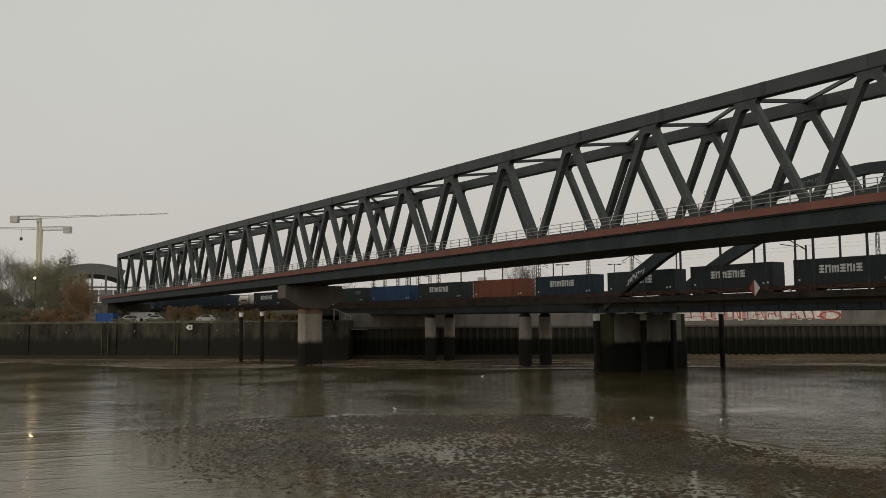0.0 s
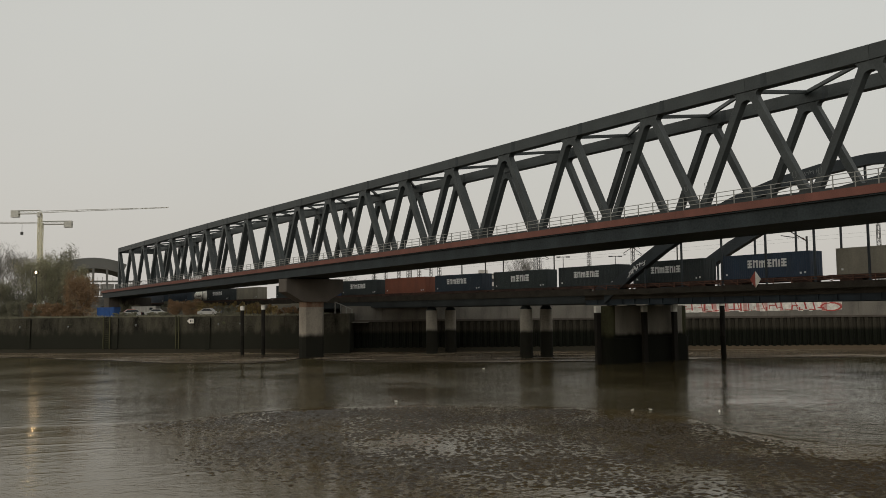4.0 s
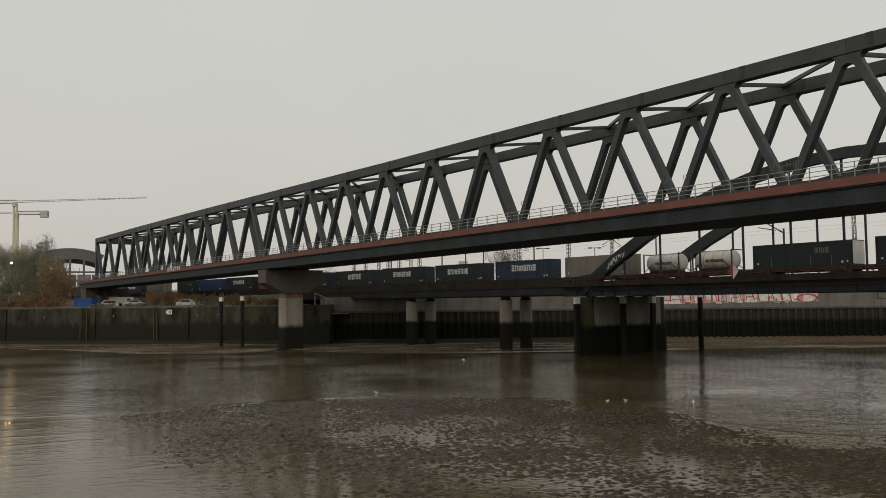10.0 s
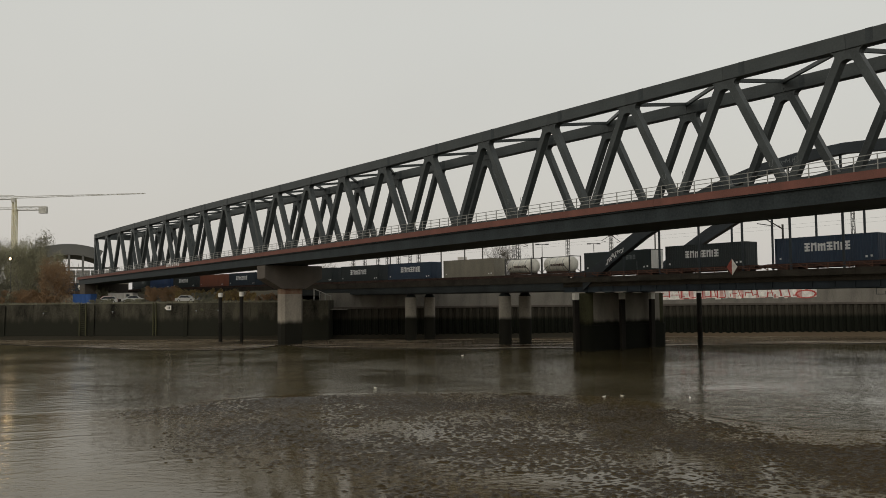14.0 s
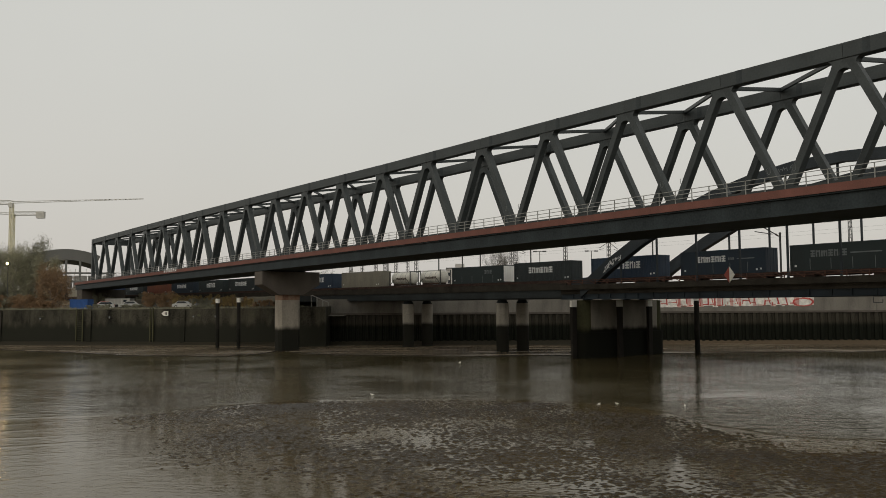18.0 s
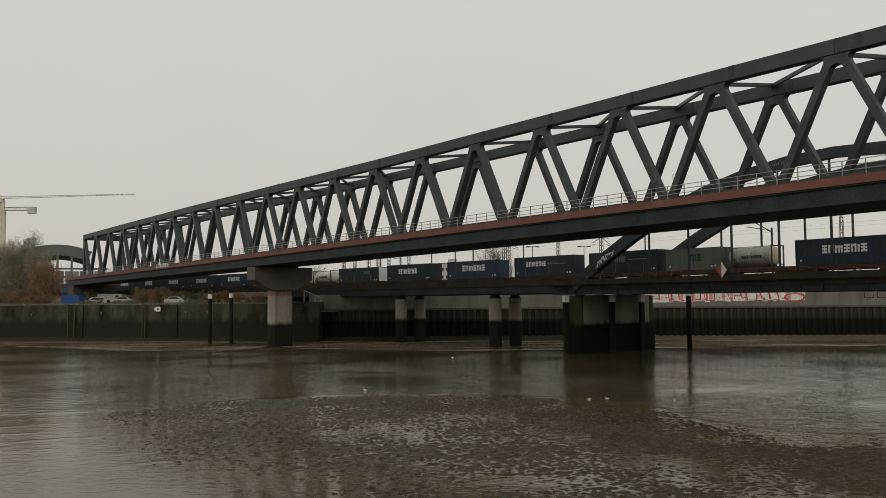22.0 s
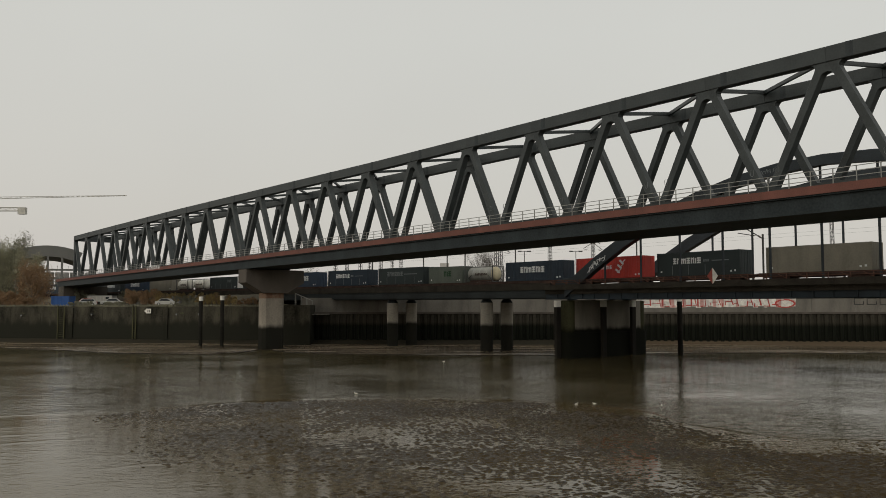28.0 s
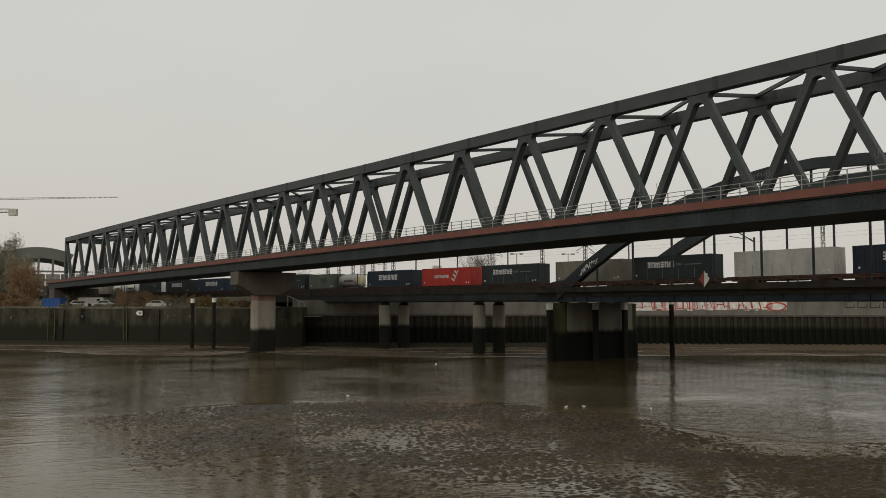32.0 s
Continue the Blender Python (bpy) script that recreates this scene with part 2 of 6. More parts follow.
WATER = wet_ground("silty_river_water", (0.075, 0.06, 0.028), 0.13, 1.2, 0.8, (0.6, 1.0, 1.0), patch=0.06, calm=0.2, tint=(1.0, 0.95, 0.52), spec=0.4, deep=0.09, ior=1.27)
MUD = wet_ground("wet_mud_film", (0.1, 0.074, 0.032), 0.06, 2.2, 1.0, (0.6, 1.0, 1.0), patch=0.04, color2=(0.066, 0.048, 0.021), deep=0.017, calm=0.2, fine=0.6, tint=(1.0, 0.93, 0.42), spec=0.42, ior=1.238)
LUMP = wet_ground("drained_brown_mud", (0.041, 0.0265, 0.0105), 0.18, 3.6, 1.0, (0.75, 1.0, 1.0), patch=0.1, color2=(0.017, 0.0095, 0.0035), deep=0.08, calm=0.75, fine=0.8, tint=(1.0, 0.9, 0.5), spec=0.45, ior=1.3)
# raised base colour stands in for part of the sky's sheen on this mud
WETMUD = wet_ground("sheen_toned_wet_mud", (0.21, 0.166, 0.112), 0.16, 0.9, 0.6, (0.16, 0.8, 1.0), patch=0.15, color2=(0.075, 0.057, 0.037), tint=(1.0, 0.95, 0.85), deep=0.04, streaky=True)
# near-black colour paints the shade on the mud lip's upright face
EDGE = mat("shaded_lip_silt", (0.016, 0.013, 0.009), 0.8, vary=0.4, scale=0.5, fine=5, bump=0.2, spec=0.12)
DARKBANK = wet_ground("dark_weedy_bank_mud", (0.042, 0.037, 0.026), 0.6, 0.8, 0.4, (0.5, 1.0, 1.0), patch=0.2, spec=0.2)
BANKMUD = wet_ground("brown_bank_mud", (0.125, 0.093, 0.06), 0.5, 0.8, 0.4, (0.5, 1.0, 1.0), patch=0.2, spec=0.3)


# ------------------------------------------------------------------ mesh helpers
class Geo:
    """Collects vertices and faces of one mesh."""

    def __init__(self):
        self.v, self.f = [], []

    def quadbox(self, corners):
        k = len(self.v)
        self.v += [tuple(c) for c in corners]
        for q in ((0, 3, 2, 1), (4, 5, 6, 7), (0, 1, 5, 4), (1, 2, 6, 5), (2, 3, 7, 6), (3, 0, 4, 7)):
            self.f.append(tuple(k + i for i in q))
        return self

    def box(self, x0, y0, z0, x1, y1, z1):
        return self.quadbox([(x0, y0, z0), (x1, y0, z0), (x1, y1, z0), (x0, y1, z0), (x0, y0, z1), (x1, y0, z1), (x1, y1, z1), (x0, y1, z1)])

    def beam(self, a, b, w, h, up=(0, 0, 1)):
        """A bar from a to b, w wide across and h deep along up."""
        a, b, up = Vector(a), Vector(b), Vector(up)
        d = (b - a).normalized()
        s = d.cross(up)
        s = s.normalized() if s.length > 1e-5 else Vector((1, 0, 0))
        u = s.cross(d)
        s, u = s * w / 2, u * h / 2
        return self.quadbox([a - s - u, a + s - u, b + s - u, b - s - u, a - s + u, a + s + u, b + s + u, b - s + u])

    def tube(self, a, b, r0, r1=None, n=8, cap=True):
        r1 = r0 if r1 is None else r1
        a, b = Vector(a), Vector(b)
        d = (b - a).normalized()
        s = d.cross(Vector((0, 0, 1)) if abs(d.z) < 0.95 else Vector((1, 0, 0))).normalized()
        u = s.cross(d)
        k = len(self.v)
        for c, r in ((a, r0), (b, r1)):
            for i in range(n):
                t = 2 * math.pi * i / n
                self.v.append(tuple(c + s * (r * math.cos(t)) + u * (r * math.sin(t))))
        for i in range(n):
            j = (i + 1) % n
            self.f.append((k + i, k + j, k + n + j, k + n + i))
        if cap:
            self.f.append(tuple(k + i for i in reversed(range(n))))
            self.f.append(tuple(k + n + i for i in range(n)))
        return self

    def lathe(self, axis_points, n=16, along="x"):
        """Rings (position, radius) along an axis, closed at both ends."""
        k = len(self.v)
        for p, r in axis_points:
            for i in range(n):
                t = 2 * math.pi * i / n
                c, s = r * math.cos(t), r * math.sin(t)
                self.v.append((p, c, s) if along == "x" else (c, s, p))
        for q in range(len(axis_points) - 1):
            for i in range(n):
                j = (i + 1) % n
                self.f.append((k + q * n + i, k + q * n + j, k + q * n + n + j, k + q * n + n + i))
        self.f.append(tuple(k + i for i in range(n)))
        self.f.append(tuple(k + (len(axis_points) - 1) * n + i for i in range(n)))
        return self

    def prism(self, outline, z0, z1, axes="xy"):
        """An outline in two axes, pulled along the third."""
        k, n = len(self.v), len(outline)
        for z in (z0, z1):
            for p, q in outline:
                self.v.append({"xy": (p, q, z), "xz": (p, z, q), "yz": (z, p, q)}[axes])
        self.f.append(tuple(k + i for i in range(n)))
        self.f.append(tuple(k + n + i for i in range(n)))
        for i in range(n):
            j = (i + 1) % n
            self.f.append((k + i, k + j, k + n + j, k + n + i))
        return self

    def quad(self, a, b, c, d):
        k = len(self.v)
        self.v += [tuple(a), tuple(b), tuple(c), tuple(d)]
        self.f.append((k, k + 1, k + 2, k + 3))
        return self

    def grid(self, fn, nu, nv):
        k = len(self.v)
        for i in range(nu + 1):
            for j in range(nv + 1):
                self.v.append(tuple(fn(i / nu, j / nv)))
        for i in range(nu):
            for j in range(nv):
                a = k + i * (nv + 1) + j
                self.f.append((a, a + nv + 1, a + nv + 2, a + 1))
        return self

    def data(self, name, material, bevel=0.0, smooth=False):
        me = bpy.data.meshes.new(name)
        me.from_pydata(self.v, [], self.f)
        bm = bmesh.new()
        bm.from_mesh(me)
        bmesh.ops.recalc_face_normals(bm, faces=bm.faces)
        if bevel:
            bmesh.ops.bevel(bm, geom=bm.edges[:], offset=bevel, segments=1, affect="EDGES", clamp_overlap=True)
        bm.to_mesh(me)
        bm.free()
        me.materials.append(material)
        if smooth:
            me.shade_smooth()
        return me


def part(name, geo, material, parent, label="", bevel=0.0, smooth=False):
    """Links a mesh as one part under a thing. geo: a Geo or a finished mesh."""
    ob = new(name, geo if isinstance(geo, bpy.types.Mesh) else geo.data(name, material, bevel, smooth))
    ob.parent = parent
    return tagged(ob, label)


def thing(name, m, label, category, group="", kind=""):
    ob = new(name)
    ob.matrix_world = m
    return tagged(ob, label, category, group, kind)


def solid(name, geo, material, m, label, category="", group="", kind="", bevel=0.0, smooth=False):
    ob = new(name, geo.data(name, material, bevel, smooth))
    ob.matrix_world = m
    return tagged(ob, label, category, group, kind)


ORIGIN = Matrix.Identity(4)

# ------------------------------------------------------------------ the railway line
TRACK = {"start": (41.4, 97.5), "heading": 36.5}


def track_table():
    x, y = TRACK["start"]
    h = radians(TRACK["heading"])
    back = [(-s * 1.0, x + math.sin(h) * s, y - math.cos(h) * s, h) for s in range(260, 0, -1)]
    rows = back + [(0.0, x, y, h)]
    for s in range(0, 420):
        bend = 1 / 350 if 25 <= s < 65 else 0.0
        h += bend
        x, y = x - math.sin(h), y + math.cos(h)
        rows.append((s + 1.0, x, y, h))
    return np.array(rows)


LINE = track_table()


def on_track(s, off=0.0):
    """The place s metres along the line (it grows away from the viewer) and off metres towards the viewer's side, and the heading."""
    x, y, h = (float(np.interp(s, LINE[:, 0], LINE[:, i])) for i in (1, 2, 3))
    return x - math.cos(h) * off, y - math.sin(h) * off, h


def track_pose(s, off, z):
    x, y, h = on_track(s, off)
    return pose(x, y, z, 0, 0, 90 + math.degrees(h))


# ------------------------------------------------------------------ ground, water, quays
def build_ground():
    g = Geo().grid(lambda u, v: (-2500 + 5000 * u, -1500 + 6000 * v, -2.0), 4, 4)
    solid("ground", g, GRASS, ORIGIN, "dark river bed and land under everything", "ground", kind="structure")
    w = Geo().grid(lambda u, v: (-1500 + 3000 * u, 5 + (600 - 5) * v, 0.0), 30, 30)
    solid("water", w, WATER, ORIGIN, "grey-brown silty river water at low tide", "water", kind="structure")

    # tongue of mud in the foreground, rising gently to the near quay
    waterline = [(-80, 44), (-30.4, 58.1), (-27.2, 59.0), (-23.3, 60.3), (-20.9, 61.0), (-18.0, 64.1), (-14.4, 66.9), (-10.2, 68.7), (-3.9, 69.3), (0.7, 69.0), (7.5, 67.3), (12.2, 64.5), (15.2, 59.8), (16.1, 53.7), (17.4, 51.9), (18.3, 50.0), (20.5, 47.8), (23.5, 47.3), (60, 42), (110, 34)]

    def edge(x):
        return float(np.interp(x, [p[0] for p in waterline], [p[1] for p in waterline]))

    def shore(x):
        return max(26.0, edge(x)) + 0.3 * noise.noise((x * 0.35, 0, 3)) + 0.2 * noise.noise((x * 1.3, 5, 3))

    def mud_z(x, y, e):
        """The flat rises a hand's breadth from the water to the near quay."""
        return 0.03 + 0.0024 * max(0.0, e - y)

    def ridges(x, y):
        # low slanting ridges left by the falling water
        if x > 2:
            return 0.0
        w = y * 0.78 - x * 0.42 + 0.6 * noise.noise((x * 0.25, y * 0.25, 1))
        return 0.016 * max(0.0, math.sin(w * 2.1)) ** 8 * (0.35 + noise.noise((x * 0.1, y * 0.2, 21))) * min(1.0, max(0.0, (y - 33) / 8)) * min(1.0, (2 - x) / 8)

    def mud_near(u, v):
        x = -34 + 78 * u
        e = shore(x)
        y = 29 + (e - 29) * v
        return x, y, mud_z(x, y, e) + ridges(x, y) * (1 if v < 0.97 else 0.3) + 0.05 * v ** 60 - 0.11 * v ** 300

    def mud_inshore(u, v):
        x, y = -34 + 78 * u, 5 + 24.05 * v
        return x, y, mud_z(x, y, shore(x)) - 0.003

    def mud_side(x0, x1):
        def fn(u, v):
            x = x0 + (x1 - x0) * u
            e = shore(x)
            y = 5 + (e - 5) * v
            return x, y, mud_z(x, y, e) - 0.06 * v ** 20
        return fn

    solid("mud_flat", Geo().grid(mud_near, 300, 220), MUD, ORIGIN, "wet brown rippled mud flat bared by the tide", "mud flat", kind="structure", smooth=True)
    solid("mud_flat_inshore", Geo().grid(mud_inshore, 60, 10), MUD, ORIGIN, "wet brown mud below the near quay", "mud flat", kind="structure", smooth=True)
    for x0, x1 in ((-80, -34), (44, 110)):
        solid("mud_flat_side", Geo().grid(mud_side(x0, x1), 40, 20), MUD, ORIGIN, "wet brown mud along the near shore", "mud flat", kind="structure", smooth=True)

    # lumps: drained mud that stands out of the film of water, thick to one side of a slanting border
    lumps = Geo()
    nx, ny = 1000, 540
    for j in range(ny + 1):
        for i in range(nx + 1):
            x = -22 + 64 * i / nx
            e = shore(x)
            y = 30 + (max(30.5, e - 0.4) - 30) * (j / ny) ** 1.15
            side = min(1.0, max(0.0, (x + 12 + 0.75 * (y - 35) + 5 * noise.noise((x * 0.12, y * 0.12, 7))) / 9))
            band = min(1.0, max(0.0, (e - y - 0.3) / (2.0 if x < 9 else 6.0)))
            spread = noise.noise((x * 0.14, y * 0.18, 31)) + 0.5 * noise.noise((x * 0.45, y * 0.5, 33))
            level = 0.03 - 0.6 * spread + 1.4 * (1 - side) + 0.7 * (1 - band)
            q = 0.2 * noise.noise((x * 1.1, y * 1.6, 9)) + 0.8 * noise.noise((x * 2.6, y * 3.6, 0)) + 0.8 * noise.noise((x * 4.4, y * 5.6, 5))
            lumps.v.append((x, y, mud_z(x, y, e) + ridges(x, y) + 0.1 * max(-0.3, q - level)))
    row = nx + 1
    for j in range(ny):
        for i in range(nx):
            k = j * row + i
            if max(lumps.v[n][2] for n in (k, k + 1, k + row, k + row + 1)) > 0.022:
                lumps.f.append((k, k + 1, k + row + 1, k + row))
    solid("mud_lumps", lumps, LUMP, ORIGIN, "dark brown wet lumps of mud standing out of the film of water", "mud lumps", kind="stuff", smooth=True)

    def bank(x, v):
        top = WALL_AT(x) + 0.6
        foot = top - (4 + 2.5 * noise.noise((x * 0.03, 1, 0)))
        y = foot + (top - foot) * v
        return x, y, -0.06 + 1.15 * v ** 1.2 + 0.08 * noise.noise((x * 0.2, y * 0.3, 2))

    solid("mud_bank", Geo().grid(lambda u, v: bank(-230 + 262 * u, v), 110, 16), DARKBANK, ORIGIN, "dark weedy mud bank at the foot of the old quay", "mud bank", kind="structure", smooth=True)
    solid("mud_bank", Geo().grid(lambda u, v: bank(32 + 138 * u, v), 60, 16), BANKMUD, ORIGIN, "sloping brown mud bank at the foot of the quay walls", "mud bank", kind="structure", smooth=True)

    # wet mud sheet before the far shore, with pools where it dips below the water
    rim = [(-300, 215), (-200, 186), (-120, 165), (-80, 155), (-65, 145), (-46.7, 133), (-32.6, 129.5), (-28.8, 136), (-28, 143), (-26, 143), (-22.9, 137), (-15.9, 131), (0, 127), (17.6, 126), (35, 130), (67, 130.5), (100, 128), (180, 118)]

    def rim_y(x):
        return float(np.interp(x, [p[0] for p in rim], [p[1] for p in rim])) + 1.2 * noise.noise((x * 0.11, 0, 9)) + 0.5 * noise.noise((x * 0.6, 4, 9))

    def sheet(u, v):
        x = -300 + 480 * u
        near = rim_y(x)
        y = near + (WALL_AT(x) + 0.5 - near) * v
        return x, y, -0.04 + 0.12 * min(1.0, v * 28) + 0.2 * noise.noise((x * 0.045, y * 0.2, 2)) * min(1.0, v * 5) * (1 - v) + 0.05 * noise.noise((x * 0.2, y * 0.6, 5)) * min(1.0, v * 5) + 0.1 * v

    solid("mud_shore", Geo().grid(sheet, 420, 40), WETMUD, ORIGIN, "wet mud sheet with sky sheen in its colour and shallow pools before the far walls", "mud flat", kind="structure", smooth=True)
    def lip(u, v):
        x = -110 + 210 * u
        return x, rim_y(x) - 0.12 + 0.5 * v, -0.05 + (0.17 + 0.05 * noise.noise((x * 0.7, 2, 4))) * min(1.0, 3 * v) - 0.1 * v * v

    solid("mud_shore_lip", Geo().grid(lip, 420, 4), EDGE, ORIGIN, "low eroded lip of the far mud sheet with shade in its colour", "mud bank", kind="structure", smooth=True)
    # land behind the walls and the near quay
    land = Geo()
    for a, b in zip(WALL_RIGHT[:-1], WALL_RIGHT[1:]):
        land.quadbox([(a[0], a[1] + 0.8, -2), (b[0], b[1] + 0.8, -2), (b[0], 4000, -2), (a[0], 4000, -2), (a[0], a[1] + 0.8, 6.0), (b[0], b[1] + 0.8, 6.0), (b[0], 4000, 6.0), (a[0], 4000, 6.0)])
    solid("embankment_land", land, LAND, ORIGIN, "flat railway land behind the flood wall", "ground", kind="structure")
    solid("near_quay", Geo().box(-300, -300, -2, 300, 5.5, 5.7), CONCRETE_DARK, ORIGIN, "concrete quay on the viewer's bank", "quay", kind="structure")


WALL_RIGHT = [(-24.0, 163.0), (47.0, 158.7), (77.0, 152.4), (200.0, 126.0), (600.0, 60.0)]
WALL_LEFT = [(-700.0, 288.0), (-90.0, 174.7), (-31.0, 163.6), (-24.0, 163.0)]


def WALL_AT(x):
    pts = WALL_LEFT[:-1] + WALL_RIGHT
    return float(np.interp(x, [p[0] for p in pts], [p[1] for p in pts]))


def build_walls():
    # steel sheet piling: every pan is a piece of its own
    wall = thing("wall_sheet_piling", ORIGIN, "dark rusty steel sheet piling of the quay", "quay wall", kind="structure")
    pitch, run = 1.25, []
    for (ax, ay), (bx, by) in zip(WALL_RIGHT[:4][:-1], WALL_RIGHT[1:4]):
        n = int(math.hypot(bx - ax, by - ay) / pitch)
        ang = math.degrees(math.atan2(by - ay, bx - ax))
        run += [(ax + (bx - ax) * i / n, ay + (by - ay) * i / n, ang) for i in range(n)]

    def pan(z0, z1):
        prof = [(0, 0), (0.3, 0), (0.42, -0.34), (0.93, -0.34), (1.05, 0), (1.25, 0)]
        g = Geo()
        g.prism(prof + [(p, q + 0.09) for p, q in reversed(prof)], z0, z1)
        return g

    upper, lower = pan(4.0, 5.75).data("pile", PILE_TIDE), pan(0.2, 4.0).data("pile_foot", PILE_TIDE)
    for x, y, a in run:
        if x > 110:
            continue
        for me in (upper, lower):
            o = part("pile" if me is upper else "wet_pile", me, None, wall)
            o.matrix_basis = pose(x, y, 0, 0, 0, a)
    far = Geo().quadbox([(110, WALL_AT(110), 0), (600, 60, 0), (600, 61, 0), (110, WALL_AT(110) + 1, 0), (110, WALL_AT(110), 5.75), (600, 60, 5.75), (600, 61, 5.75), (110, WALL_AT(110) + 1, 5.75)])
    part("far_piling", far, PILE_TIDE, wall)
    cap = Geo()
    for (ax, ay), (bx, by) in zip(WALL_RIGHT[:-1], WALL_RIGHT[1:]):
        cap.quadbox([(ax, ay - 0.45, 5.752), (bx, by - 0.45, 5.752), (bx, by + 0.9, 5.752), (ax, ay + 0.9, 5.752), (ax, ay - 0.45, 6.1), (bx, by - 0.45, 6.1), (bx, by + 0.9, 6.1), (ax, ay + 0.9, 6.1)])
    part("capping_beam", cap, CAPGREY, wall, "grey concrete capping beam")
    # flood wall in panels
    fw = thing("wall_flood_protection", ORIGIN, "pale concrete flood wall with red and white graffiti", "flood wall", kind="structure")
    meshes = {}
    for (ax, ay), (bx, by) in zip(WALL_RIGHT[:4][:-1], WALL_RIGHT[1:4]):
        ln = math.hypot(bx - ax, by - ay)
        n = max(1, round(ln / 7.5))
        w = ln / n
        key = round(w, 3)
        if key not in meshes:
            meshes[key] = Geo().box(0.015, 0, 6.0, w - 0.015, 0.35, 8.75).data("wall_panel", FLOOD)
        for i in range(n):
            o = part("wall_panel", meshes[key], None, fw)
            o.matrix_basis = pose(ax + (bx - ax) * i / n, ay + 0.95 + (by - ay) * i / n, 0, 0, 0, math.degrees(math.atan2(by - ay, bx - ax)))
    back = Geo()
    for (ax, ay), (bx, by) in zip(WALL_RIGHT[:4][:-1], WALL_RIGHT[1:4]):
        back.quadbox([(ax, ay + 1.32, 6.0), (bx, by + 1.32, 6.0), (bx, by + 1.45, 6.0), (ax, ay + 1.45, 6.0), (ax, ay + 1.32, 8.7), (bx, by + 1.32, 8.7), (bx, by + 1.45, 8.7), (ax, ay + 1.45, 8.7)])
    part("wall_backing", back, CAPGREY, fw)
    # old quay wall: dry upper zone, wet lower zone, pilasters
    old = thing("wall_old_quay", ORIGIN, "old overgrown stone quay wall with a dark wet tidal zone", "quay wall", kind="structure")
    for (ax, ay), (bx, by) in zip(WALL_LEFT[:-1], WALL_LEFT[1:]):
        n = max(1, round(math.hypot(bx - ax, by - ay) / 7.0)) if bx > -200 else 8
        for i in range(n):
            p, q = (ax + (bx - ax) * i / n, ay + (by - ay) * i / n), (ax + (bx - ax) * (i + 1) / n, ay + (by - ay) * (i + 1) / n)
            lean = random.uniform(-0.05, 0.05)
            wet = 4.15 + random.uniform(-0.35, 0.3)
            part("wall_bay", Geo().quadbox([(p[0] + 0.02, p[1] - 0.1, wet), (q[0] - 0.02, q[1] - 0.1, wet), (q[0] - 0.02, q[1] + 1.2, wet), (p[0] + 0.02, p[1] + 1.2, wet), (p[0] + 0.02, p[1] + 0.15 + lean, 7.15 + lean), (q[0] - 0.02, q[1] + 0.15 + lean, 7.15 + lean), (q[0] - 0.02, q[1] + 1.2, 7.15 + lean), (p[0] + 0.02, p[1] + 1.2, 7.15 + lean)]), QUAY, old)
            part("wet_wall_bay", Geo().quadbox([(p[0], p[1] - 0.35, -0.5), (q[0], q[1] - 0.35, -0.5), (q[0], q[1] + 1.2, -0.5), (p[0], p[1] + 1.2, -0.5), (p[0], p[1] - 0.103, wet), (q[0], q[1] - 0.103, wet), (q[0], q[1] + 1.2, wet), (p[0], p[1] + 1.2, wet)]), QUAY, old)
            if i % 3 == 0:
                part("pilaster", Geo().box(p[0] - 0.4, p[1] - 0.55, 0, p[0] + 0.45, p[1] + 0.2, 6.9), QUAY, old)


# ------------------------------------------------------------------ truss bridge
PANEL, RISE, CHORD, TRUSS_WIDTH, FAR_UP = 11.221, 10.95, 1.24, 9.65, 0.3
TRUSS_SIZE, TRUSS_TURN = 0.943, 127.208
TRUSS_POSE = pose(27.11, 67.46, 16.4, 0, 0.524, TRUSS_TURN) @ Matrix.Scale(TRUSS_SIZE, 4)


def camber(a):
    """Extra height of the top chord along the bridge."""
    return float(np.interp(a, (-70, -12, 0, 60, 96, 132, 175, 208), (0.05, 0.03, 0.02, -0.06, 0.16, 0.37, 0.38, 0.3)))


def on_truss(a, off=0.0):
    """The place on the plan, a metres along the bridge and off metres towards the viewer's side."""
    p = TRUSS_POSE @ Vector((a, off, 0))
    return p.x, p.y


